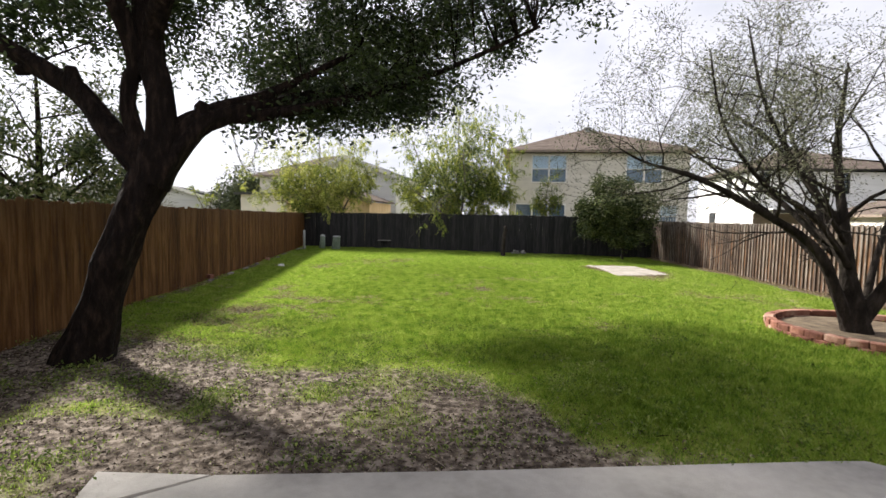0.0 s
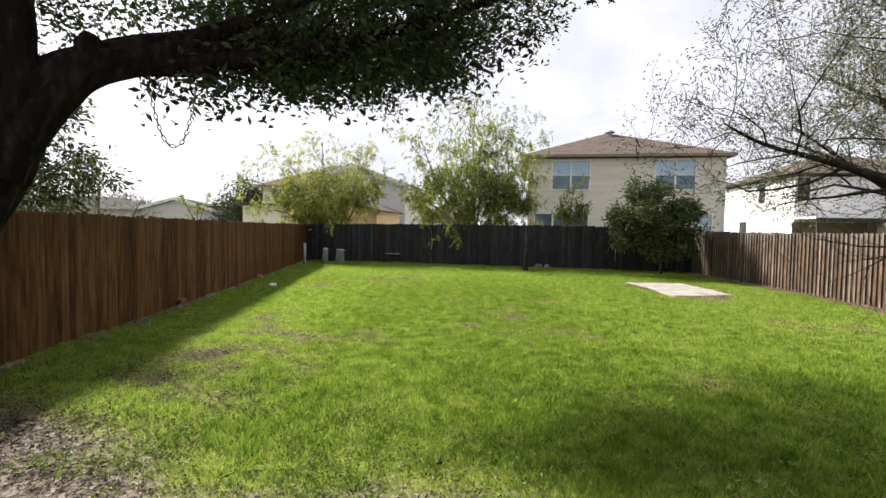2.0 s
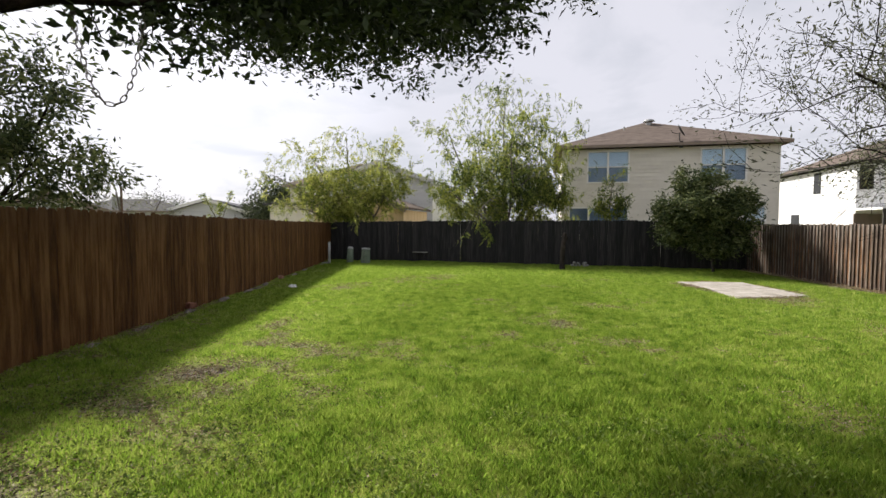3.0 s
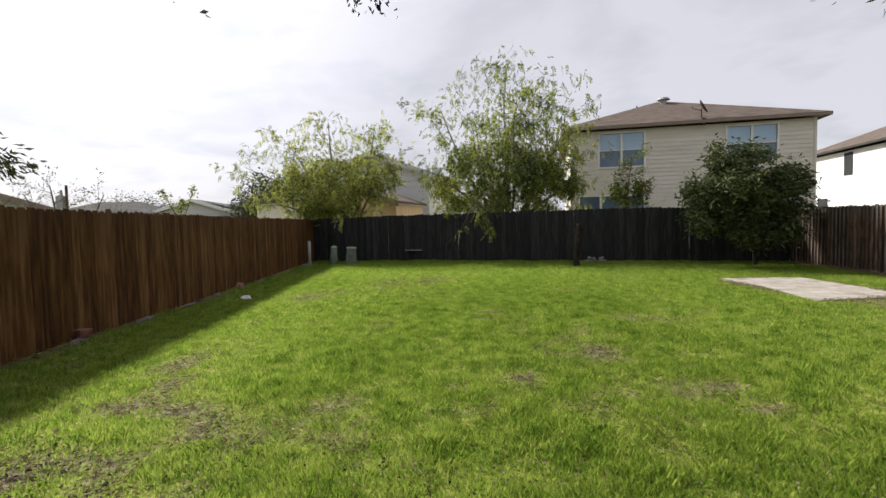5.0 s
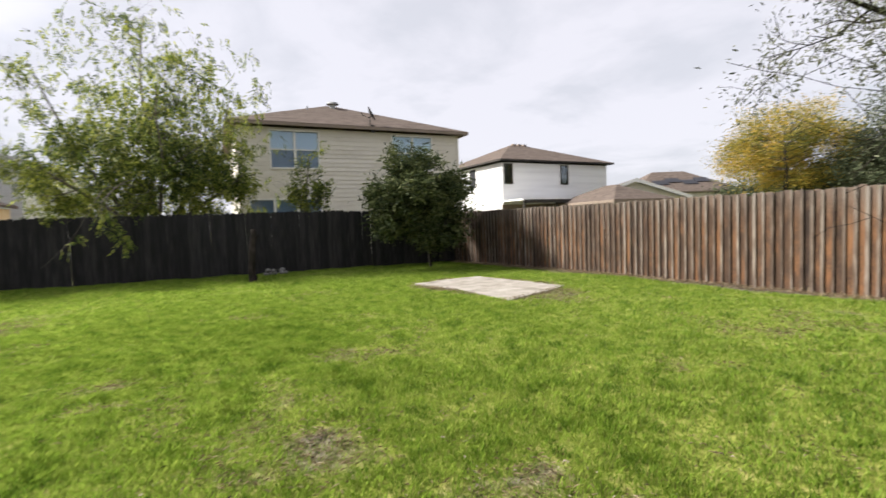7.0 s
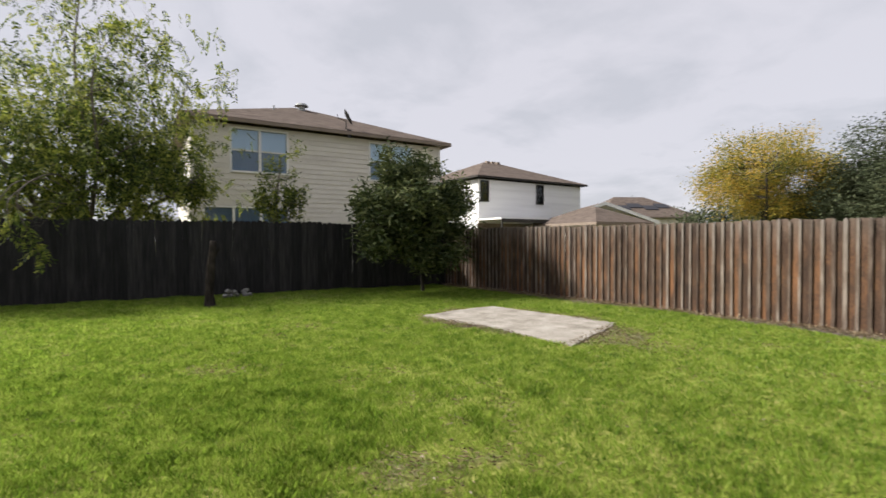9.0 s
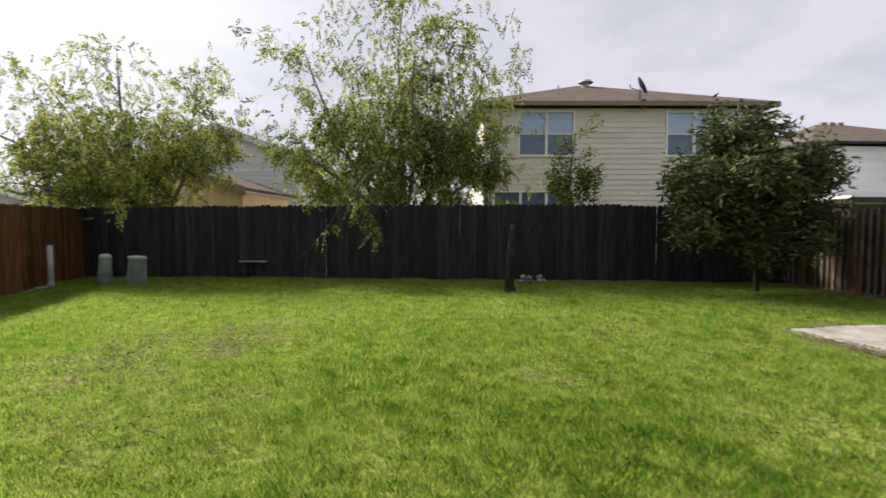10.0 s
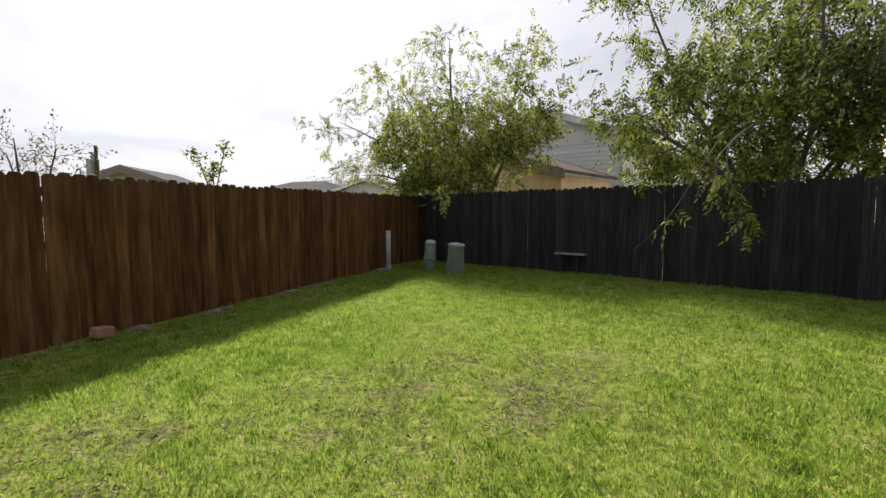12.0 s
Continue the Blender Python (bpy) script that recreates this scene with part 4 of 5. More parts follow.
def oak():
    t = thing("tree", "large leaning live oak with dark bark and dense leaves", "tree", Matrix.Translation((-3.75, 4.75, 0)))
    off = Vector((3.75, -4.75, 0))
    loc = lambda pts: [Vector(p) + off for p in pts]
    trunk_pts = loc([(-3.80, 4.75, -0.1), (-3.77, 4.75, 0.08), (-3.70, 4.75, 0.30), (-3.53, 4.75, 0.87), (-3.29, 4.75, 1.48), (-3.04, 4.76, 2.02), (-2.95, 4.77, 2.36)])
    b, Q, R = limb_mesh(trunk_pts, [0.36, 0.285, 0.23, 0.19, 0.18, 0.195, 0.165], 72, 0.2, 14, 0.022)
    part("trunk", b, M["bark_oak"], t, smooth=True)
    limbs = [
        ([(-3.0, 4.72, 1.98), (-3.25, 4.70, 2.27), (-3.5, 4.69, 2.57), (-3.74, 4.68, 2.86), (-3.95, 4.66, 2.99), (-4.4, 4.6, 3.27), (-4.75, 4.5, 3.5), (-5.6, 4.3, 4.3)], [0.14, 0.125, 0.112, 0.10, 0.098, 0.088, 0.078, 0.04]),
        ([(-2.95, 4.77, 2.25), (-2.92, 4.77, 2.6), (-2.95, 4.77, 2.95), (-3.03, 4.78, 3.25), (-3.07, 4.8, 3.8), (-3.1, 4.9, 4.6), (-2.9, 5.1, 5.8)], [0.17, 0.145, 0.14, 0.14, 0.13, 0.10, 0.05]),
        ([(-3.06, 4.72, 2.2), (-3.18, 4.71, 2.5), (-3.23, 4.7, 2.75), (-3.21, 4.71, 2.98), (-3.15, 4.72, 3.2), (-3.3, 4.5, 3.9), (-3.8, 4.0, 4.9)], [0.09, 0.08, 0.072, 0.072, 0.085, 0.08, 0.04]),
        ([(-3.02, 4.74, 1.92), (-2.87, 4.8, 2.22), (-2.73, 4.87, 2.45), (-2.62, 4.99, 2.62), (-2.45, 5.21, 2.75), (-2.24, 5.48, 2.88), (-2.04, 5.75, 3.0), (-1.73, 6.14, 3.2), (-1.33, 6.65, 3.43), (-0.95, 7.14, 3.69), (-0.6, 7.9, 4.1)],
         [0.17, 0.155, 0.135, 0.12, 0.105, 0.098, 0.098, 0.085, 0.065, 0.05, 0.025]),
        ([(-2.9, 4.78, 2.42), (-2.74, 4.92, 2.62), (-2.52, 5.14, 2.8), (-2.3, 5.4, 2.95), (-2.1, 5.6, 3.1), (-1.8, 5.85, 3.34), (-1.2, 6.2, 3.8)], [0.085, 0.072, 0.066, 0.06, 0.055, 0.045, 0.025]),
        ([(-2.42, 5.27, 2.74), (-2.12, 5.45, 2.80), (-1.6, 5.7, 2.97), (-1.0, 5.95, 3.18), (0.0, 6.1, 3.55), (1.2, 6.1, 4.1)], [0.075, 0.068, 0.056, 0.045, 0.03, 0.015]),
        ([(-2.1, 5.65, 3.02), (-2.2, 6.5, 3.4), (-2.4, 7.6, 3.9), (-2.4, 9.7, 4.3)], [0.055, 0.045, 0.034, 0.012]),
        ([(-3.03, 4.78, 3.4), (-2.4, 4.3, 4.1), (-1.4, 3.9, 4.7), (-0.1, 3.7, 5.1)], [0.10, 0.08, 0.05, 0.02]),
    ]
    anchor = []
    for pts, rad in limbs:
        b, Q, R = limb_mesh(loc(pts), rad, 40, 0.3, 10, 0.01)
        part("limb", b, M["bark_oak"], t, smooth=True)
        anchor += Q[len(Q) // 3::2]
    for stub in ([(-3.76, 4.68, 2.88), (-3.79, 4.67, 3.0), (-3.80, 4.67, 3.1)], [(-4.12, 4.64, 3.10), (-4.26, 4.63, 3.07), (-4.34, 4.62, 3.04)], [(-2.6, 4.99, 2.66), (-2.6, 4.98, 2.78), (-2.58, 4.99, 2.83)]):
        part("branch_stub", Buf().tube(loc(stub), [0.085, 0.075, 0.05], 9, 0.3), M["bark_oak"], t, "broken branch stub")
    blobs = [(-1.7, 6.8, 4.9, 3.2, 2.9, 1.7), (0.2, 6.1, 5.0, 2.1, 2.1, 1.1), (-4.6, 4.7, 4.95, 2.6, 2.4, 1.6), (-2.4, 8.7, 4.6, 1.8, 1.35, 0.95),
             (-2.4, 5.0, 6.3, 3.6, 3.6, 1.5), (-4.0, 4.2, 3.9, 0.9, 0.8, 0.5), (-1.0, 6.5, 3.52, 1.5, 0.9, 0.6), (-2.0, 8.0, 3.74, 1.9, 1.5, 0.55), (-0.3, 6.2, 3.7, 0.8, 0.9, 0.45), (1.3, 6.1, 4.35, 1.2, 0.8, 0.5),
             (-4.8, 5.6, 3.9, 1.3, 1.3, 0.55), (-2.2, 9.6, 3.72, 1.0, 0.55, 0.5), (-1.9, 10.4, 4.75, 1.9, 0.9, 0.6), (-0.4, 9.6, 5.0, 1.8, 1.2, 0.7), (-1.3, 5.9, 3.05, 0.9, 0.5, 0.28), (-2.3, 5.8, 2.85, 0.35, 0.35, 0.2)]
    cl = [p + off for p in crown_points(blobs, 2700, 5, 0.04, 1.6)]
    low = [(-1.9, 5.75, 2.84, 0.5, 0.35, 0.2), (-1.2, 6.0, 3.0, 0.8, 0.45, 0.26), (-0.5, 6.2, 3.25, 0.8, 0.45, 0.3), (-2.38, 5.5, 2.66, 0.22, 0.22, 0.12), (-1.5, 6.7, 3.25, 0.9, 0.6, 0.3)]
    cl += [p + off for p in crown_points(low, 95, 6, 0.0, 2.6)]
    tips, tw = [], Buf()
    rng = random.Random(8)
    an = np.array([tuple(a) for a in anchor])
    for i, p in enumerate(cl):
        d = np.linalg.norm(an - np.array(tuple(p)), axis=1)
        a = anchor[int(np.argmin(d))]
        way = (p - a)
        tips.append((p, way.normalized()))
        if i % 6 == 0 and way.length < 1.6:
            mid = a.lerp(p, 0.55) + Vector((rng.gauss(0, 0.12), rng.gauss(0, 0.12), 0.18))
            r = 0.006 + 0.006 * way.length
            tw.tube([a, mid, p, p + Vector((rng.gauss(0, 0.1), rng.gauss(0, 0.1), -0.12))], [r, r * 0.6, 0.005, 0.003], 4, cap=False)
    part("twig_work", tw, M["bark_oak"], t, kind="stuff")
    c, d = scatter_leaves(tips, 54, 0.12, 9)
    part("crown", leaf_mesh("crown", c, 0.08, 0.034, M["leaf_oak"], 10, 0.35), None, t, kind="stuff")
    return t


def branching_tree(label, base, stems, leaf_mat, bark, seed, levels=2, kids=4, ratio=0.55, spread=0.9, lift=0.05, bend=0.25, per=5, leaf=(0.08, 0.03), radius=0.06,
                   droop=0.4, leaf_level=1, extra=(), name="tree", stem_kids=9, follow=True, first=0.3, sub=0.5, keep=None, compound=None, height=1.0):
    """A tree of given main stems (points from the base, radii), each with its own side branches, and leaves on the outer twigs."""
    rng = random.Random(seed)
    t = thing(name, label, "tree" if name == "tree" else "shrub", Matrix.Translation(base) @ squash(height))
    tips = []
    for si, (pts, rad, *own) in enumerate(stems):
        n_kids, reach = own[0] if own else (stem_kids, sub)
        b, Q, R = limb_mesh(pts, rad, 9, 0.25, 5)
        length = sum((b2 - a2).length for a2, b2 in zip(Q, Q[1:]))
        for k in range(n_kids):
            f = first + (1 - first) * (k + rng.random()) / n_kids
            i = min(len(Q) - 2, int(f * (len(Q) - 1)))
            ax = (Q[i + 1] - Q[i]).normalized()
            perp = ax.orthogonal().normalized()
            perp.rotate(Matrix.Rotation(rng.uniform(0, 2 * math.pi), 3, ax))
            nd = ax * 0.5 + perp * spread + Vector((0, 0, lift))
            grow(b, tips, Q[i].copy(), nd, length * reach * (1.15 - 0.6 * f) * rng.uniform(0.7, 1.2), max(0.006, R[i] * 0.5), levels, rng, bend, lift, kids, ratio, spread, leaf_level)
        for i in range(int(len(Q) * 0.8), len(Q)):
            tips.append((Q[i], (Q[i] - Q[i - 1]).normalized()))
        part("trunk" if si == 0 else "limb", b, M[bark], t, smooth=True)
    if keep is not None:
        tips = [q for q in tips if keep(q[0])]
    tips += [(Vector(e), Vector((0, 0, -1))) for e in extra]
    if compound:
        part("crown", compound_mesh("crown", tips, compound[0], compound[1], leaf, M[leaf_mat], seed + 2, droop), None, t, kind="stuff")
        return t
    c, d = scatter_leaves(tips, per, radius, seed + 1)
    part("crown", leaf_mesh("crown", c, leaf[0], leaf[1], M[leaf_mat], seed + 2, droop, d if follow else None), None, t, kind="stuff")
    return t


V3 = Vector
oak()

# multi-stemmed thin-leaved tree in the brick ring
branching_tree("multi-stemmed tree with fine sparse olive leaves", (6.2, 7.0, 0), [
    ([(0.05, 0, -0.05), (-0.05, 0, 0.3), (-0.2, 0.05, 1.0), (-0.3, 0.05, 1.7), (-0.2, 0.4, 2.8), (0.1, 0.7, 4.2)], [0.20, 0.15, 0.10, 0.075, 0.05, 0.018]),
    ([(-0.12, 0, 0.0), (-0.35, 0, 0.62), (-0.78, 0, 1.35), (-1.7, 0, 1.91), (-2.46, 0.1, 2.31), (-3.2, 0.2, 2.55), (-3.6, 0.3, 2.8)], [0.105, 0.08, 0.066, 0.05, 0.036, 0.02, 0.008]),
    ([(-0.05, 0.1, 0.1), (-0.2, 0.3, 0.8), (-0.7, 0.9, 1.7), (-1.4, 1.4, 2.5), (-1.9, 1.8, 3.1)], [0.06, 0.045, 0.035, 0.025, 0.01]),
    ([(-0.2, 0.0, 1.0), (-0.9, -0.2, 1.75), (-1.7, -0.3, 2.2), (-2.3, -0.3, 3.0), (-2.6, -0.4, 4.0)], [0.05, 0.042, 0.032, 0.02, 0.008]),
    ([(0.0, 0, 0.2), (0.3, -0.2, 1.0), (0.5, -0.6, 2.0), (0.6, -1.3, 3.2), (0.4, -1.9, 4.3)], [0.12, 0.09, 0.07, 0.045, 0.014]),
    ([(0.1, 0.1, 0.2), (0.5, 0.4, 1.1), (1.2, 0.9, 2.2), (1.9, 1.3, 3.4), (2.4, 1.6, 4.4)], [0.06, 0.045, 0.035, 0.025, 0.01]),
    ([(-0.3, 0.05, 1.6), (-0.9, 0.3, 2.6), (-1.3, 0.5, 3.6), (-1.5, 0.7, 4.9)], [0.055, 0.042, 0.028, 0.010]),
    ([(-0.3, 0.4, 1.4), (0.2, 1.4, 2.4), (0.2, 2.0, 3.2), (0.2, 2.4, 4.0)], [0.055, 0.042, 0.028, 0.010]),
    ([(-0.2, 0.3, 1.2), (-0.5, 1.3, 2.1), (-1.1, 2.1, 2.7), (-1.6, 2.6, 3.1)], [0.055, 0.042, 0.028, 0.010], (10, 0.3)),
    ([(-0.1, 0.3, 1.5), (-0.2, 1.5, 2.8), (-0.6, 2.2, 3.6), (-1.0, 2.7, 4.1)], [0.055, 0.042, 0.028, 0.010], (10, 0.3)),
], "leaf_small", "bark_shade_black", 31, levels=2, kids=4, ratio=0.6, spread=0.8, lift=0.08, bend=0.45, per=8, leaf=(0.05, 0.014), radius=0.075, droop=0.1, stem_kids=11, first=0.4, sub=0.42, keep=lambda p: p.z > 1.8)

# large green and yellowing tree past the dark fence
branching_tree("tall green tree with yellowing drooping leaves past the dark fence", (0.1, 25.4, 0), [
    ([(0, 0, -0.1), (0.05, 0, 1.2), (0.0, 0.05, 2.6), (0.1, 0, 4.2), (-0.1, 0.0, 6.2), (0.1, 0, 8.4)], [0.12, 0.10, 0.075, 0.05, 0.03, 0.008]),
    ([(0, 0, 0.8), (-0.7, -0.2, 2.0), (-1.5, -0.4, 3.4), (-2.2, -0.5, 5.0), (-2.7, -0.4, 6.4)], [0.07, 0.055, 0.04, 0.025, 0.008]),
    ([(0, 0, 0.8), (0.8, -0.2, 2.2), (1.5, -0.5, 3.6), (2.1, -0.4, 4.9), (2.4, -0.3, 6.0)], [0.07, 0.055, 0.04, 0.025, 0.008]),
    ([(0, 0, 1.0), (0.2, -0.9, 2.3), (0.3, -1.7, 3.5), (0.2, -2.2, 4.8), (0.3, -2.3, 5.8)], [0.06, 0.05, 0.035, 0.02, 0.008]),
    ([(0, 0, 1.2), (-0.6, 0.9, 2.6), (-1.1, 1.6, 4.2), (-1.4, 1.9, 6.4)], [0.06, 0.05, 0.035, 0.008]),
    ([(0, 0, 1.2), (1.1, 0.7, 2.8), (1.8, 1.4, 4.4), (1.5, 1.2, 7.2)], [0.06, 0.05, 0.035, 0.008]),
    ([(0, 0, 1.0), (-1.0, -0.9, 2.1), (-1.9, -1.3, 2.8), (-2.5, -1.4, 3.3)], [0.07, 0.055, 0.04, 0.012]),
    ([(0, 0, 1.0), (1.0, -0.9, 2.0), (1.9, -1.2, 2.7), (2.6, -1.2, 3.3)], [0.07, 0.055, 0.04, 0.012]),
    ([(0.1, -0.4, 2.4), (-0.4, -2.0, 2.9), (-0.9, -3.1, 2.5), (-0.95, -3.4, 2.0), (-0.75, -3.4, 1.4), (-0.6, -3.4, 0.95)], [0.02, 0.016, 0.012, 0.009, 0.006, 0.003], (0, 0)),
    ([(0.1, -0.4, 2.4), (-0.6, -2.0, 2.8), (-1.05, -3.2, 2.3), (-1.1, -3.4, 1.9), (-1.02, -3.4, 1.45)], [0.018, 0.014, 0.01, 0.007, 0.003], (0, 0)),
    ([(0.1, -0.4, 2.2), (-0.9, -2.2, 2.7), (-1.3, -3.2, 2.1), (-1.72, -3.4, 1.3), (-2.3, -3.4, 0.65)], [0.016, 0.012, 0.009, 0.006, 0.003], (0, 0)),
], "leaf_green", "bark_grey", 41, levels=2, kids=4, ratio=0.58, spread=0.85, lift=0.05, bend=0.22, leaf=(0.12, 0.044), droop=0.4, stem_kids=8, first=0.28, sub=0.34, compound=(1, 0.27), height=0.965,
    extra=[p - V3((0.1, 25.4, 0)) for p in crown_points([(0.1, 25.3, 6.0, 3.7, 2.3, 3.0), (0.2, 25.2, 4.6, 3.9, 2.2, 1.9)], 1150, 44, -0.02, 1.3)]
    + [p - V3((0.1, 25.4, 0)) for p in crown_points([(0.1, 25.0, 3.3, 3.2, 1.9, 1.3), (-1.2, 24.7, 2.7, 1.9, 1.2, 0.75), (1.4, 24.8, 2.9, 1.9, 1.2, 0.8), (0.1, 24.9, 4.2, 2.8, 1.5, 0.9), (0.2, 25.2, 2.3, 3.1, 1.4, 0.6)], 3500, 45, -0.05, 1.4)]
    + [V3((-0.95 + 0.33 * u + 0.05 * math.sin(37 * u), -3.4 + 0.06 * math.sin(53 * u), 2.05 - 1.0 * u)) for u in [k / 26 for k in range(27)]]
    + [V3((-1.1 + 0.05 * u, -3.4, 1.95 - 0.4 * u)) for u in [k / 6 for k in range(7)]] + [V3((-1.66 - 0.07 * k, -3.4, 1.42 - 0.1 * k)) for k in range(4)],
    keep=lambda p: (p.z > 1.9 or p.y > -1.6) and noise.noise(p * 5.0) > 0.05)

# yellowing tree at the corner
branching_tree("small yellowing tree leaning over the fence corner", (-6.9, 25.5, 0), [
    ([(0, 0, -0.1), (0.05, 0, 1.2), (-0.2, -0.1, 2.6), (-0.5, -0.2, 4.4), (-0.6, -0.2, 6.4)], [0.1, 0.09, 0.07, 0.04, 0.008]),
    ([(0, 0, 0.9), (-1.2, -0.3, 2.2), (-2.6, -0.5, 3.5), (-4.3, -0.6, 4.4)], [0.06, 0.05, 0.03, 0.008]),
    ([(0, 0, 1.2), (-0.9, 0.3, 2.8), (-2.0, 0.4, 4.4), (-2.8, 0.4, 5.7)], [0.06, 0.05, 0.03, 0.008]),
    ([(0, 0, 0.9), (-1.2, -0.4, 1.9), (-2.4, -0.6, 2.5), (-3.4, -0.6, 2.6)], [0.06, 0.045, 0.03, 0.008]),
    ([(0, 0, 0.9), (0.8, -0.3, 2.2), (1.4, -0.4, 3.4), (1.9, -0.3, 4.3)], [0.06, 0.05, 0.03, 0.008]),
    ([(0, 0, 1.2), (0.5, 0.4, 2.8), (1.0, 0.5, 4.6), (1.2, 0.5, 6.0)], [0.06, 0.05, 0.03, 0.008]),
    ([(0, 0, 1.0), (0.1, -0.8, 2.2), (0.2, -1.5, 2.7), (0.4, -2.0, 2.2), (0.5, -2.2, 1.7)], [0.04, 0.03, 0.02, 0.012, 0.005], (4, 0.15)),
    ([(0, 0, 1.0), (-0.5, -0.7, 2.1), (-0.8, -1.2, 2.4), (-1.3, -1.5, 2.2)], [0.04, 0.03, 0.02, 0.006], (4, 0.2)),
], "leaf_yellow", "bark_grey", 51, levels=2, kids=4, ratio=0.55, spread=0.85, lift=0.08, bend=0.3, leaf=(0.11, 0.042), droop=0.35, stem_kids=9, first=0.25, sub=0.32, compound=(1, 0.25), height=0.93,
    extra=[p - V3((-6.9, 25.5, 0)) for p in crown_points([(-7.3, 25.4, 4.7, 3.5, 1.8, 2.3), (-8.6, 25.3, 4.4, 1.8, 1.3, 1.3)], 620, 54, 0.0, 1.3)]
    + [p - V3((-6.9, 25.5, 0)) for p in crown_points([(-7.3, 25.2, 3.5, 2.8, 1.4, 1.35), (-7.2, 25.0, 2.4, 2.2, 0.9, 0.5)], 2300, 55, -0.05, 1.4)],
    keep=lambda p: (p.z > 1.95 or p.y > -0.7 or (p.z > 1.5 and abs(p.x) < 0.9)) and noise.noise(p * 5.0) > 0.05)

# thin sapling by the beige house
branching_tree("thin green sapling in front of the beige house", (4.45, 23.6, 0), [
    ([(0, 0, -0.1), (0.05, 0, 1.4), (0.0, 0, 2.6), (0.15, 0, 3.9)], [0.05, 0.045, 0.03, 0.008]),
    ([(0, 0, 1.3), (-0.2, 0, 2.1), (-0.35, -0.05, 2.75)], [0.03, 0.02, 0.006]),
    ([(0, 0, 1.4), (0.4, 0, 2.2), (0.55, 0, 2.9)], [0.03, 0.02, 0.006]),
], "leaf_green", "bark_grey", 61, levels=1, kids=4, ratio=0.5, spread=0.7, per=7, leaf=(0.11, 0.042), radius=0.08, stem_kids=10, first=0.42, sub=0.25, height=0.95)


def clump_tree(label, base, trunk, blobs, n, per, leaf, leaf_mat, bark, seed, threshold=-0.2, freq=1.0, radius=0.16, twig=4, name="tree", droop=0.3, hollow=0.0, height=1.0):
    """A tree with a trunk and a dense crown of leaf clumps on twigs."""
    t = thing(name, label, "tree", Matrix.Translation(base) @ squash(height))
    off = -Vector(base)
    anchor = []
    for k, (pts, rad) in enumerate(trunk):
        b, Q, R = limb_mesh(pts, rad, 9, 0.3, 4)
        part("trunk" if k == 0 else "limb", b, M[bark], t, smooth=True)
        anchor += Q[len(Q) // 3:]
    cl = [p + off for p in crown_points(blobs, n, seed, threshold, freq, hollow)]
    tw, tips = Buf(), []
    an = np.array([tuple(a) for a in anchor])
    for i, p in enumerate(cl):
        a = anchor[int(np.argmin(np.linalg.norm(an - np.array(tuple(p)), axis=1)))]
        tips.append((p, (p - a).normalized()))
        if i % twig == 0:
            tw.tube([a, a.lerp(p, 0.5) + Vector((0, 0, 0.1)), p], [0.02, 0.012, 0.004], 4, cap=False)
    part("twig_work", tw, M[bark], t, kind="stuff")
    c, d = scatter_leaves(tips, per, radius, seed + 1)
    part("crown", leaf_mesh("crown", c, leaf[0], leaf[1], M[leaf_mat], seed + 2, droop), None, t, kind="stuff")
    return t


clump_tree("round dark green bushy tree beside the slab", (7.3, 20.5, 0), [
    ([(0, 0, -0.05), (-0.03, 0, 0.5), (-0.1, -0.05, 1.2), (-0.2, -0.05, 2.4)], [0.06, 0.05, 0.045, 0.02]),
    ([(-0.02, 0, 0.5), (0.4, 0.1, 1.2), (0.8, 0.2, 2.0)], [0.04, 0.03, 0.015]),
    ([(-0.02, 0, 0.5), (-0.6, -0.1, 1.1), (-1.2, -0.1, 1.8)], [0.04, 0.03, 0.015]),
], [(6.9, 20.3, 2.3, 1.5, 1.4, 1.2), (6.0, 20.2, 1.75, 0.95, 0.9, 0.75), (7.85, 20.4, 2.1, 0.95, 0.9, 0.95), (6.6, 20.2, 3.25, 0.8, 0.8, 0.65), (7.5, 20.2, 2.9, 0.55, 0.55, 0.5), (5.7, 20.2, 2.2, 0.6, 0.6, 0.5), (7.0, 20.1, 1.25, 1.3, 1.0, 0.6), (7.5, 20.2, 1.0, 0.9, 0.8, 0.45)],
    1350, 19, (0.165, 0.05), "leaf_dark", "bark_dark", 71, 0.05, 1.8, 0.11, 5, height=0.95)
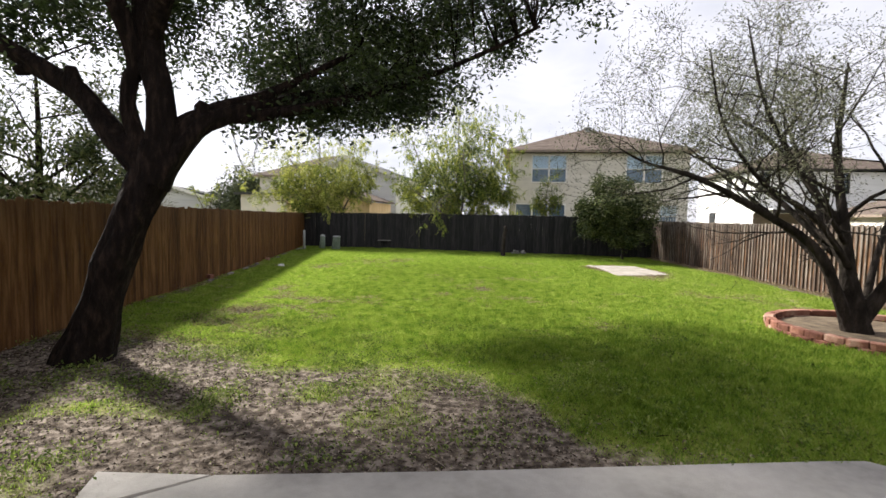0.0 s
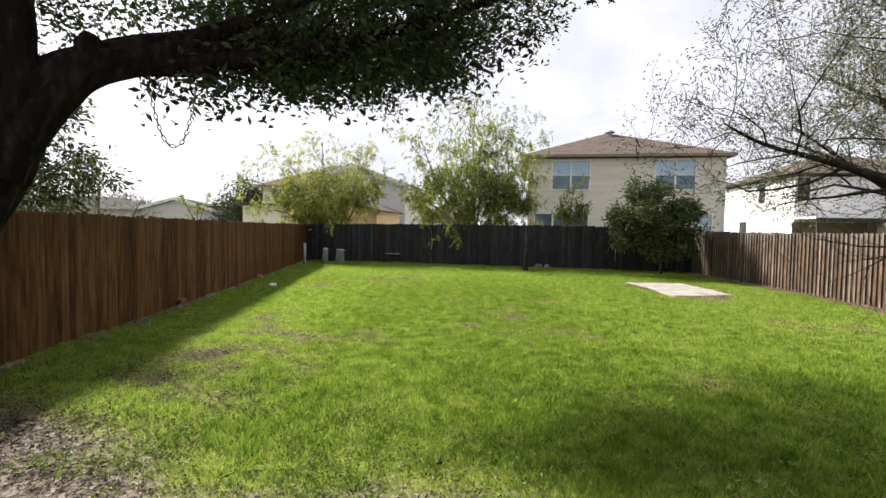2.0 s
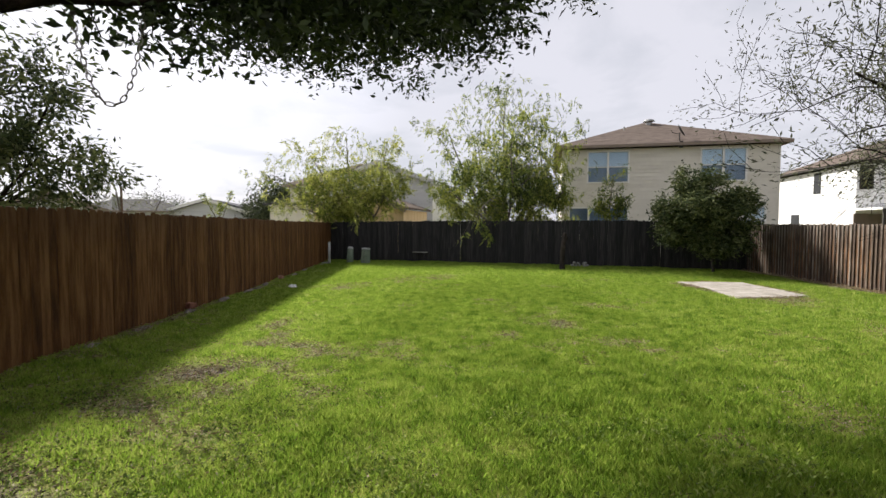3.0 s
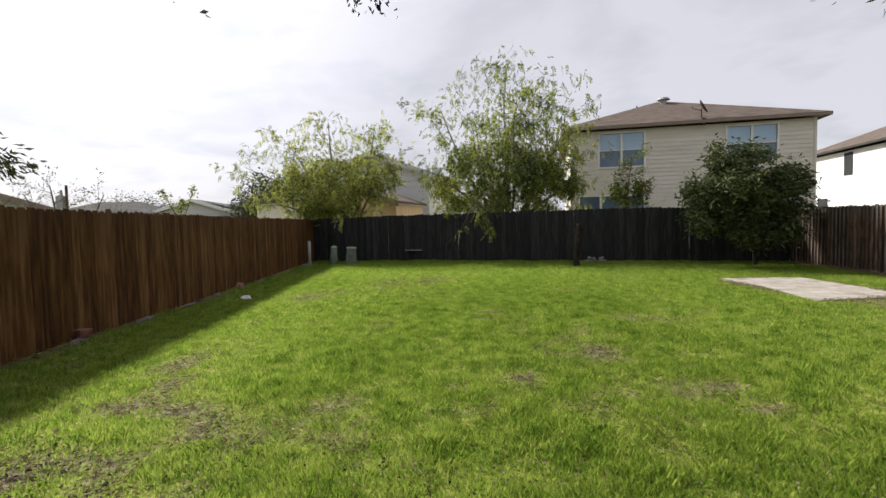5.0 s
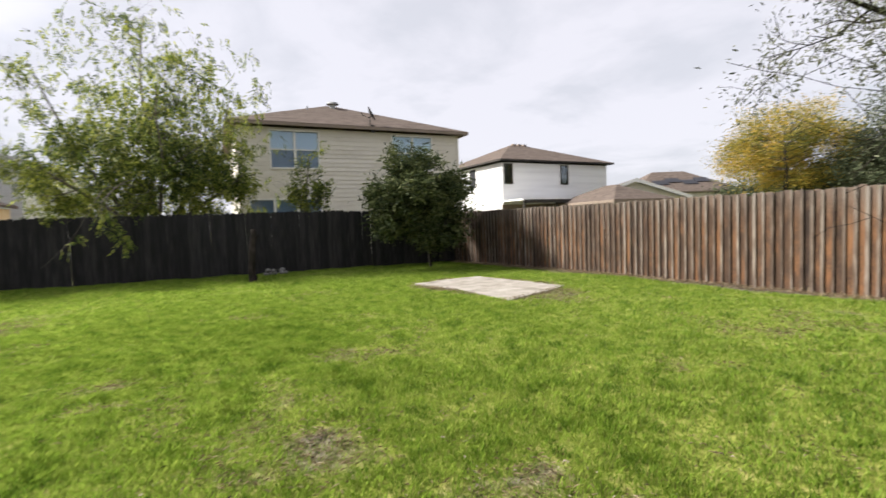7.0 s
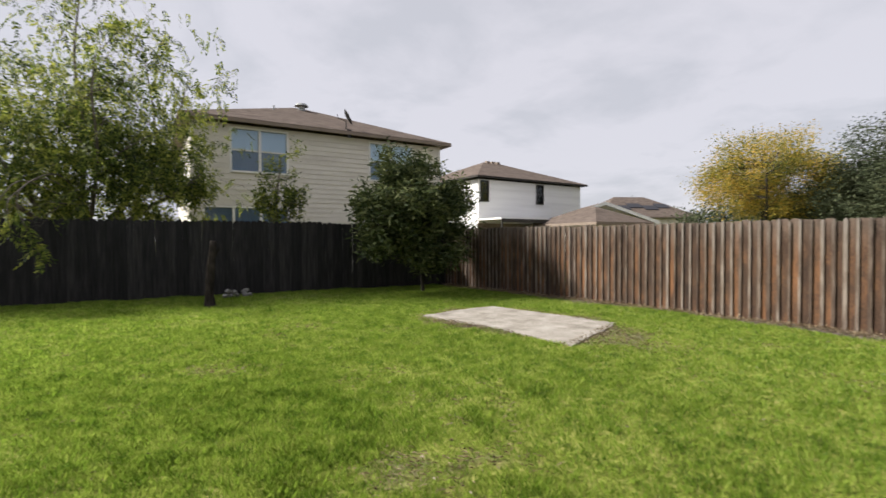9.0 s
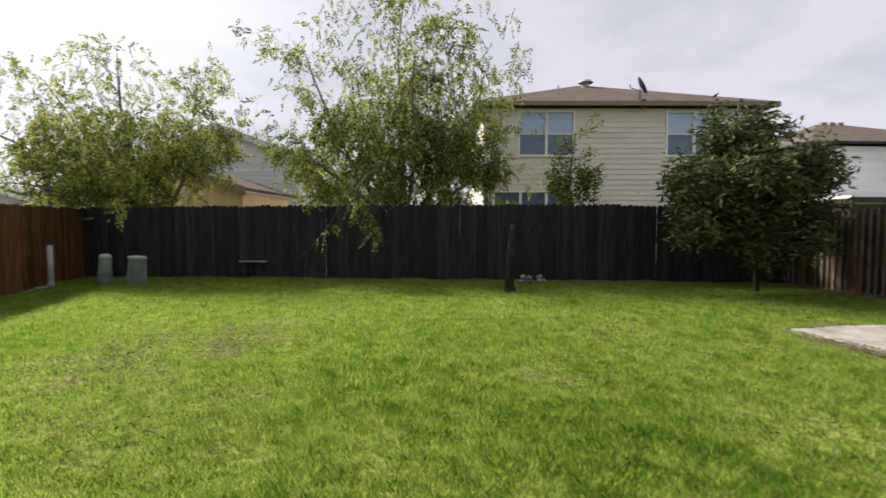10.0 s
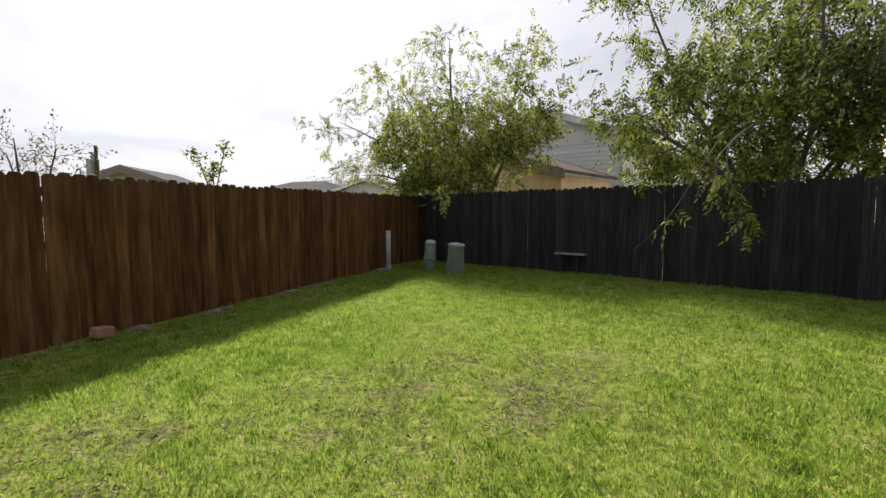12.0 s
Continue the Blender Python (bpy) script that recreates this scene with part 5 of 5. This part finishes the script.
branching_tree("slender tree with sparse side branches past the fence", (-9.2, 10.1, 0), [
    ([(0, 0, -0.1), (0.0, 0, 1.5), (0.03, 0, 3.2), (0.0, 0, 5.2)], [0.1, 0.085, 0.06, 0.015]),
    ([(0, 0, 1.2), (0.9, -0.2, 2.0), (1.7, -0.3, 2.6)], [0.04, 0.03, 0.008]),
    ([(0, 0, 1.2), (-1.0, 0.2, 2.0), (-1.9, 0.3, 2.5)], [0.04, 0.03, 0.008]),
    ([(0, 0, 1.8), (-1.1, -0.3, 2.8), (-2.0, -0.4, 3.8)], [0.04, 0.03, 0.008]),
    ([(0, 0, 2.2), (0.9, 0.3, 3.0), (1.5, 0.3, 4.0)], [0.04, 0.03, 0.008]),
    ([(0, 0, 1.5), (0.2, 1.0, 2.3), (0.4, 1.8, 3.0)], [0.04, 0.03, 0.008]),
], "leaf_dark", "bark_oak", 81, levels=2, kids=3, ratio=0.55, spread=0.9, lift=0.0, per=6, leaf=(0.125, 0.046), radius=0.11, stem_kids=9, first=0.22, sub=0.45,
    extra=[p - V3((-9.2, 10.1, 0)) for p in crown_points([(-9.3, 10.1, 2.5, 2.2, 1.5, 0.9), (-9.9, 10.2, 3.4, 1.3, 1.2, 0.8)], 330, 83, 0.0, 1.3)])
clump_tree("golden autumn tree past the brown fence", (29.2, 19.7, 0), [
    ([(0, 0, 0), (0, 0, 1.5), (-0.2, 0, 3.0), (-0.3, 0, 5.5)], [0.16, 0.14, 0.1, 0.03]),
    ([(0, 0, 1.5), (-1.2, -0.5, 3.2), (-2.2, -0.8, 4.8)], [0.1, 0.07, 0.03]), ([(0, 0, 1.5), (1.2, 0.5, 3.2), (2.2, 0.6, 4.8)], [0.1, 0.07, 0.03])],
    [(29.0, 19.9, 5.6, 2.7, 2.7, 1.8), (28.0, 21.4, 4.9, 1.5, 1.5, 1.2), (30.0, 18.4, 5.0, 1.6, 1.6, 1.3), (29.2, 19.6, 3.7, 2.6, 2.6, 0.9)], 320, 110, (0.12, 0.06), "leaf_gold", "bark_dark", 91, 0.02, 0.9, 0.33, 1, height=0.94)
for sd, (bx, by, sc) in enumerate(((34.0, 17.0, 0.68), (31.5, 14.4, 1.0), (36.5, 19.0, 0.7))):
    clump_tree("dark green broad tree past the brown fence", (bx, by, 0), [([(0, 0, 0), (0, 0, 1.5), (0.2, 0, 3.5), (0, 0, 6 * sc)], [0.2, 0.17, 0.12, 0.04])],
               [(bx, by, 4.9 * sc, 3.4 * sc, 3.4 * sc, 2.9 * sc), (bx - 1.6, by + 1.6, 3.6 * sc, 2.4, 2.4, 1.9), (bx + 0.6, by - 1.0, 6.4 * sc, 1.9, 1.9, 1.5), (bx, by, 2.4, 3.2, 3.2, 1.4)], 1900, 20, (0.15, 0.075), "leaf_far", "bark_grey", 101 + sd, -0.15, 0.9, 0.26, 6, height=0.94)
branching_tree("bare-topped shrub with small pale leaves past the fence", (-12.4, 17.6, 0), [
    ([(0, 0, 0), (-0.3, 0, 1.2), (-0.6, 0, 2.8)], [0.05, 0.04, 0.01]), ([(0, 0, 0.4), (0.5, 0, 1.4), (1.0, 0.1, 2.5)], [0.04, 0.03, 0.01]), ([(0, 0, 0.4), (-0.9, 0.2, 1.4), (-1.7, 0.2, 2.6)], [0.04, 0.03, 0.01])],
    "leaf_small", "bark_grey", 111, levels=1, kids=4, per=4, leaf=(0.07, 0.03), stem_kids=9, sub=0.45, name="shrub")
branching_tree("leafy green sprig standing above the fence", (-11.2, 20.6, 0), [
    ([(0, 0, 0), (0.0, 0, 1.5), (-0.35, 0, 2.3), (-0.6, 0, 2.75)], [0.03, 0.025, 0.015, 0.006]), ([(0, 0, 1.4), (0.25, 0, 2.1), (0.55, 0, 2.85)], [0.02, 0.015, 0.006]), ([(0, 0, 1.4), (0.05, 0, 2.0), (0.1, 0, 2.45)], [0.02, 0.015, 0.006])],
    "leaf_green", "bark_grey", 121, levels=0, kids=0, per=7, leaf=(0.09, 0.045), radius=0.05, stem_kids=6, sub=0.12, first=0.5, name="shrub")
for sd, (bx, by, r, h) in enumerate(((-21.0, 46, 2.3, 6.0), (-25.0, 52, 3.0, 4.6), (-45, 60, 4.5, 5.5), (-17, 54, 4.0, 6.0), (60, 45, 5, 6), (50, 30, 4, 5))):
    clump_tree("distant dull green tree between the houses", (bx, by, 0), [([(0, 0, 0), (0, 0, h * 0.7)], [0.2, 0.08])],
               [(bx, by, h * 0.62, r, r, h * 0.38), (bx + r * 0.5, by, h * 0.5, r * 0.7, r * 0.7, h * 0.3)], 340, 18, (0.28, 0.14), "leaf_far", "bark_grey", 131 + sd, -0.25, 0.5, 0.45, 8)


# ---- brick ring round the thin-leaved tree ----
ring = thing("planter_ring", "low round planter edge of red bricks", "planter", Matrix.Translation((6.42, 6.95, 0)))
part("soil", prism([(1.24 * math.cos(2 * math.pi * k / 28), 1.24 * math.sin(2 * math.pi * k / 28)) for k in range(28)], -0.05, 0.07, 0.05), M["soil"], ring)


def brick_mesh(name, mat, l, d, h, bev=0.012):
    """A brick with chamfered upper edges and a rounded front."""
    b = Buf()
    pr = [(-l / 2, -d / 2), (l / 2, -d / 2), (l / 2, d / 2), (0.25 * l, d / 2 + 0.018), (-0.25 * l, d / 2 + 0.018), (-l / 2, d / 2)]
    n = len(pr)
    b.v = [(x, y, 0) for x, y in pr] + [(x, y, h - bev) for x, y in pr] + [(x * 0.9, y * 0.85, h) for x, y in pr]
    for i in range(n):
        j = (i + 1) % n
        b.f += [(i, j, n + j, n + i), (n + i, n + j, 2 * n + j, 2 * n + i)]
    b.f += [tuple(range(2 * n, 3 * n)), tuple(reversed(range(n)))]
    return b.mesh(name, mat)


bm_ = brick_mesh("brick", M["brick"], 0.225, 0.12, 0.085)
rng = random.Random(77)
for course in range(2):
    n = 35
    for k in range(n):
        a = 2 * math.pi * (k + 0.5 * course) / n
        o = new("brick", bm_)
        o.parent = ring
        r = 1.30 + rng.uniform(-0.012, 0.012)
        o.matrix_basis = pose(r * math.cos(a), r * math.sin(a), -0.01 + course * 0.088, rng.gauss(0, 1.5), rng.gauss(0, 1.5), math.degrees(a) - 90 + rng.gauss(0, 2))

# ---- utility things in the far corner ----
ped = thing("utility_pedestal", "green utility pedestal with a rounded pale cap", "utility box", pose(-6.55, 22.75, 0, 0, 3, -8) @ Matrix.Scale(0.87, 4))


def lathe(rows, seg=20, sx=1.0, sy=1.0):
    b = Buf()
    b.v = [(r * sx * math.cos(2 * math.pi * k / seg), r * sy * math.sin(2 * math.pi * k / seg), z) for r, z in rows for k in range(seg)]
    for i in range(len(rows) - 1):
        for k in range(seg):
            a, c = i * seg + k, i * seg + (k + 1) % seg
            b.f.append((a, c, c + seg, a + seg))
    b.f += [tuple(reversed(range(seg))), tuple(range((len(rows) - 1) * seg, len(rows) * seg))]
    return b


part("body", lathe([(0.165, -0.05), (0.16, 0.22), (0.15, 0.24), (0.14, 0.68), (0.135, 0.70)]), M["pedestal"], ped, smooth=True)
part("cap", lathe([(0.142, 0.70), (0.142, 0.73), (0.125, 0.77), (0.08, 0.80), (0.02, 0.81)]), M["grey_plastic"], ped, "pale rounded cap", smooth=True)
part("band", lathe([(0.166, 0.22), (0.174, 0.225), (0.174, 0.255), (0.162, 0.26)]), M["pedestal"], ped, "raised band")
part("band", lathe([(0.168, 0.30), (0.172, 0.305), (0.172, 0.33), (0.15, 0.335)]), M["pedestal"], ped)
ped2 = thing("utility_pedestal", "tapered square green utility pedestal with a pale lid", "utility box", pose(-5.85, 22.68, 0, 0, 4, -20) @ Matrix.Scale(0.87, 4))
b = Buf()
for z, h in ((-0.05, 0.185), (0.68, 0.145)):
    b.v += [(-h, -h * 0.85, z), (h, -h * 0.85, z), (h, h * 0.85, z), (-h, h * 0.85, z)]
b.f = [(0, 1, 5, 4), (1, 2, 6, 5), (2, 3, 7, 6), (3, 0, 4, 7), (4, 5, 6, 7), (3, 2, 1, 0)]
part("body", b, M["pedestal"], ped2)
lid = Buf()
for z, h in ((0.682, 0.165), (0.72, 0.165), (0.75, 0.13)):
    lid.v += [(-h, -h * 0.87, z), (h, -h * 0.87, z), (h, h * 0.87, z), (-h, h * 0.87, z)]
for i in (0, 4):
    lid.f += [(i, i + 1, i + 5, i + 4), (i + 1, i + 2, i + 6, i + 5), (i + 2, i + 3, i + 7, i + 6), (i + 3, i, i + 4, i + 7)]
lid.f += [(8, 9, 10, 11), (3, 2, 1, 0)]
part("lid", lid, M["grey_plastic"], ped2, "pale lid")
part("door_seam", Buf().box(-0.004, -0.152, 0.08, 0.004, -0.1505, 0.6), M["dark_trim"], ped2)
pipe = thing("conduit_pipe", "upright grey plastic conduit pipe beside the fence", "pipe", pose(-7.25, 22.15, 0) @ squash(0.88))
part("pipe", Buf().tube([(0, 0, -0.05), (0, 0, 1.0)], [0.055, 0.055], 14), M["grey_plastic"], pipe, smooth=True)
part("cap", Buf().tube([(0, 0, 1.0), (0, 0, 1.04)], [0.06, 0.058], 14), M["grey_plastic"], pipe)
part("coupling", Buf().tube([(0, 0, 0.08), (0, 0, 0.2)], [0.063, 0.063], 14), M["grey_plastic"], pipe)
part("foot_stub", Buf().tube([(-0.02, 0, 0.03), (-0.32, 0.06, 0.02)], [0.04, 0.04], 8), M["grey_plastic"], pipe)

# small shelf board on the dark fence
p0 = CORNER_L + BACK_DIR * 4.5 + BACK_IN * 0.02
shelf = thing("wall_shelf", "short weathered plank fixed low on the dark fence", "shelf", Matrix.Translation(p0) @ Matrix.Rotation(math.atan2(BACK_DIR.y, BACK_DIR.x), 4, "Z"))
part("plank", Buf().box(-0.33, -0.15, 0.42, 0.33, -0.008, 0.455), M["stone"], shelf)
for x in (-0.2, 0.14):
    part("bracket", Buf().box(x, -0.1, 0.06, x + 0.045, -0.012, 0.42), M["fence_back"], shelf)

# cut trunk before the dark fence
st = thing("cut_trunk", "slim dark cut tree trunk before the fence", "tree stump", Matrix.Translation((2.15, 20.85, 0)))
tb, _, _ = limb_mesh([(0, 0, -0.05), (0.0, 0.02, 0.2), (0.04, 0.05, 0.8), (0.10, 0.1, 1.35)], [0.13, 0.085, 0.075, 0.06], 12, 0.4, 4)
part("trunk", tb, M["bark_shade_black"], st, smooth=True)
part("branch_stub", Buf().tube([(0.06, 0.06, 0.95), (0.2, 0.02, 1.2)], [0.035, 0.025], 7, 0.3), M["bark_shade_black"], st)


def lump(name, size, mat, parent, seed, at=None, rough=0.35, label=""):
    """An uneven rounded stone or scrap."""
    bm = bmesh.new()
    bmesh.ops.create_icosphere(bm, subdivisions=2, radius=1)
    for v in bm.verts:
        k = 1 + rough * noise.noise(v.co * 1.6 + Vector((seed * 3.1, seed, 0)))
        v.co = Vector((v.co.x * size[0] * k, v.co.y * size[1] * k, v.co.z * size[2] * k))
    me = bpy.data.meshes.new(name)
    bm.to_mesh(me)
    bm.free()
    me.materials.append(mat)
    return part(name, me, None, parent, label, at=at)


debris = thing("rubble_pile", "small pile of pale broken stones by the fence", "rubble", Matrix.Translation((2.98, 22.1, 0)))
rng = random.Random(5)
for k in range(9):
    r = rng.uniform(0.03, 0.065)
    lump("stone", (r * 1.3, r, r * 0.9), M["stone"], debris, k, pose(-0.28 + 0.075 * k + rng.gauss(0, 0.02), rng.gauss(0, 0.06), 0.04 + (0.09 if k % 2 else 0.0) + rng.uniform(0, 0.03), 0, 0, rng.uniform(0, 180)))

# stones and a brick along the foot of the orange-brown fence
rng = random.Random(9)
for k in range(12):
    y = 7.0 + k * 1.36 + rng.uniform(-0.15, 0.15)
    lx = rng.uniform(0.16, 0.34)
    stn = lump("edging_stone", (0.075, lx, 0.05), M["edging"], None, 20 + k, pose(left_x(y) + rng.uniform(0.1, 0.2), y, rng.uniform(-0.028, -0.012), 0, 0, 9 + rng.gauss(0, 6)), 0.4)
    tagged(stn, "flat grey-brown edging stone along the fence foot", "stone", "edging stones along the fence")
for (x, y, a) in ((-6.55, 16.2, 20), (-5.92, 11.2, 8)):
    o = new("clay_brick", brick_mesh("clay_brick", M["brick"], 0.2, 0.1, 0.1))
    o.matrix_basis = pose(x, y, 0.02, 4, 6, a + 80)
    tagged(o, "old red clay brick lying against the fence", "brick")

# crumpled white bag on the lawn
bm = bmesh.new()
bmesh.ops.create_icosphere(bm, subdivisions=3, radius=0.065)
for v in bm.verts:
    c = v.co * 21
    k = 1 + 0.5 * noise.noise(c) + 0.25 * noise.noise(c * 2.3)
    v.co = Vector((v.co.x * 1.5 * k, v.co.y * k, max(-0.015, v.co.z * 0.8 * k)))
me = bpy.data.meshes.new("plastic_bag")
bm.to_mesh(me)
bm.free()
me.materials.append(M["bag"])
bag = part("plastic_bag", me, None, None, at=pose(-5.33, 14.34, 0.045, 0, 0, 25))
tagged(bag, "crumpled white plastic bag lying on the grass", "bag")

# hanging chain on the oak limb
ch = thing("hanging_chain", "loose loop of metal chain hung from the oak limb", "chain", Matrix.Translation((-2.33, 5.41, 0)))
A, B, low = Vector((-0.10, -0.11, 2.64)), Vector((0.13, 0.11, 2.70)), 2.19
link = Buf()
pts = []
for k in range(17):
    a = 2 * math.pi * k / 16
    pts.append((0.011 * math.cos(a), 0, 0.024 * math.sin(a)))
link.tube(pts, [0.0038] * 17, 6, cap=False)
lm = link.mesh("link", M["chain"], True)
path = []
for k in range(200):
    u = k / 199
    x = A.lerp(B, u)
    sag = (1 - (2 * u - 1) ** 2)
    z = A.z * (1 - u) + B.z * u
    path.append(Vector((x.x, x.y, z - (z - low) * (1 - abs(2 * u - 1) ** 2.4))))
dist, last, k = 0.0, path[0], 0
for a, b2 in zip(path, path[1:]):
    dist += (b2 - a).length
    if dist >= 0.038:
        dist = 0.0
        d = (b2 - a).normalized()
        o = new("link", lm)
        o.parent = ch
        o.matrix_basis = Matrix.Translation(b2) @ d.to_track_quat("Z", "Y").to_matrix().to_4x4() @ Matrix.Rotation(radians(90 * (k % 2)), 4, "Z")
        k += 1
part("wrap", Buf().tube([A + Vector((0, 0, -0.02)), A + Vector((0.0, 0.14, 0.07)), A + Vector((0, 0.05, 0.2))], [0.012] * 3, 6), M["chain"], ch)
part("wrap", Buf().tube([B + Vector((0, 0, -0.02)), B + Vector((0.0, 0.14, 0.07)), B + Vector((0, 0.05, 0.2))], [0.012] * 3, 6), M["chain"], ch)


# ---- grass ----
def inside(x, y):
    ok = (x > left_x(y) + 0.03) & (x < 8.98) & (y < back_y(x) - 0.03) & (y > np.where((x > -1.85) & (x < 3.1), patio_y(x) + 0.02, 0.0))
    ok &= ~((x > 4.93) & (x < 6.64) & (y > 14.03 + (x - 4.9) * 0.25) & (y < 17.0))
    ok &= ((x - 6.42) ** 2 + (y - 6.95) ** 2) > 1.36 ** 2
    return ok


def grass(name, label, x0, x1, y0, y1, density, width, height, seed, fade=None):
    rng = np.random.default_rng(seed)
    n = int((x1 - x0) * (y1 - y0) * density)
    x, y = rng.uniform(x0, x1, n), rng.uniform(y0, y1, n)
    c = cover(x, y)
    keep = inside(x, y) & (rng.random(n) < np.clip(c * 1.25 - 0.08, 0.03, 1))
    if fade is not None:
        keep &= rng.random(n) < fade(x, y)
    x, y, c = x[keep], y[keep], c[keep]
    n = len(x)
    tuft = smooth_noise(x, y, 0.13, 33) * 0.6 + smooth_noise(x, y, 0.3, 31) * 0.7 + smooth_noise(x, y, 0.07, 32) * 0.3
    lush = np.exp(-(((x - 3.2) / 2.6) ** 2 + ((y - 5.6) / 2.2) ** 2)) * 0.6
    h = height * (0.35 + 0.6 * tuft + lush) * (0.45 + 0.65 * c) * rng.uniform(0.6, 1.35, n)
    a = rng.uniform(0, 2 * math.pi, n)
    wx, wy = np.cos(a), np.sin(a)
    la = a + math.pi / 2 + rng.normal(0, 0.5, n)
    lean = rng.uniform(0.03, 0.6, n)
    lx, ly = np.cos(la) * lean, np.sin(la) * lean
    z = relief(x, y) - 0.008
    w = width * rng.uniform(0.7, 1.3, n) / 2
    base = np.stack([x, y, z], 1)
    mid = np.stack([x + lx * h * 0.35, y + ly * h * 0.35, z + h * 0.55], 1)
    side = np.stack([wx * w, wy * w, 0 * w], 1)
    tip = np.stack([x + lx * h, y + ly * h, z + h * (1.05 - 0.3 * lean)], 1)
    v = np.stack([base, mid + side, tip, mid - side], 1).reshape(-1, 3)
    i = np.arange(n)[:, None] * 4
    f = np.concatenate([i + [[0, 1, 2]], i + [[0, 2, 3]]], 1).reshape(-1, 3)
    ob = new(name, raw_mesh(name, v, f, M["grass"], 3))
    return tagged(ob, label, "grass", kind="stuff")


near_part = lambda x, y: np.clip((2.9 - np.abs(x + 0.2)) / 1.4, 0, 1) * np.clip((16.6 - y) / 2.0, 0, 1)
middle_part = lambda x, y: np.clip((6.0 - np.abs(x)) / 2.0, 0, 1) * np.clip((19.0 - y) / 2.0, 0, 1)
grass("grass", "thick bright green lawn grass", -3.1, 2.7, 1.8, 16.6, 9800, 0.0032, 0.058, 201, near_part)
grass("grass", "bright green lawn grass beside the worn walk", -6.0, 6.0, 0.0, 19.0, 3700, 0.0062, 0.058, 203, lambda x, y: middle_part(x, y) * (1 - near_part(x, y)))
grass("grass", "lawn grass toward the fences", -8.3, 9.5, 0.0, 24.6, 1700, 0.0105, 0.06, 202, lambda x, y: 1 - middle_part(x, y))


# ---- weeds and leaf litter on the worn soil ----
def sprinkle(name, label, category, n, area, length, width, mat, seed, where, lift=0.01, flat=True):
    rng = np.random.default_rng(seed)
    x, y = rng.uniform(area[0], area[1], n), rng.uniform(area[2], area[3], n)
    keep = inside(x, y) & (rng.random(n) < where(x, y))
    x, y = x[keep], y[keep]
    n = len(x)
    a = rng.uniform(0, 2 * math.pi, n)
    s = rng.uniform(0.5, 1.3, n)
    z = relief(x, y) + lift * rng.random(n) + 0.004
    tilt = rng.normal(0, 0.25 if flat else 0.6, n)
    d = np.stack([np.cos(a), np.sin(a), tilt if flat else np.abs(tilt)], 1) * (length * s)[:, None]
    w = np.stack([-np.sin(a), np.cos(a), rng.normal(0, 0.3, n)], 1) * (width * s / 2)[:, None]
    base = np.stack([x, y, z], 1)
    mid = base + d * 0.5 + np.array([0, 0, 0.008])
    v = np.stack([base, mid + w, base + d, mid - w], 1).reshape(-1, 3)
    i = np.arange(n)[:, None] * 4
    f = np.concatenate([i + [[0, 1, 2]], i + [[0, 2, 3]]], 1).reshape(-1, 3)
    return tagged(new(name, raw_mesh(name, v, f, mat, 3)), label, category, kind="stuff")


bare_zone = lambda x, y: np.clip(1.15 - cover(x, y), 0, 1) * (0.3 + smooth_noise(x, y, 0.5, 41))
sprinkle("leaf_litter", "dry fallen oak leaves scattered on bare soil", "leaf litter", 62000, (-6, 3.6, 0.5, 8.5), 0.03, 0.014, M["litter"], 211, bare_zone)
sprinkle("leaf_litter", "few dry leaves scattered in the lawn", "leaf litter", 30000, (-7, 8, 5, 21), 0.03, 0.012, M["litter"], 212, lambda x, y: np.clip(0.85 - cover(x, y), 0.02, 1), 0.04)
sprinkle("straw", "dry straw grass along the brown fence foot", "dry grass", 15000, (8.5, 9.0, 2, 21.5), 0.06, 0.008, M["straw"], 215, lambda x, y: np.clip((x - 8.5) * 2.4, 0, 1), 0.02, False)
sprinkle("twigs", "thin broken twigs scattered on bare soil", "twigs", 1500, (-4.5, 2.6, 0.5, 6.0), 0.13, 0.007, M["litter"], 216, bare_zone, 0.01)
sprinkle("straw", "dead straw grass in thin patches of the lawn", "dry grass", 200000, (-6, 7, 5.5, 18), 0.05, 0.005, M["straw"], 217, lambda x, y: np.clip(1.9 * (0.76 - cover(x, y)), 0.0, 1), 0.025)
weed_zone = lambda x, y: np.clip(smooth_noise(x, y, 0.35, 43) * 2.4 - 0.85, 0, 1) * np.clip(0.35 + np.exp(-(((x + 3.9) / 1.6) ** 2 + ((y - 3.9) / 1.3) ** 2)) + 0.5 * np.exp(-(((x + 1) / 3) ** 2 + ((y - 4.6) / 1.2) ** 2)), 0, 1)
sprinkle("weeds", "low broadleaf weeds round the oak and worn soil", "weeds", 130000, (-5.8, 3.4, 0.5, 7.0), 0.028, 0.017, M["weed"], 213, weed_zone, 0.06, False)
sprinkle("weeds", "clover and weed patches in the lawn", "weeds", 9000, (-7, 8.5, 6, 20), 0.022, 0.014, M["weed"], 214, lambda x, y: np.clip(smooth_noise(x, y, 0.5, 47) * 3 - 2.0, 0, 1), 0.06, False)
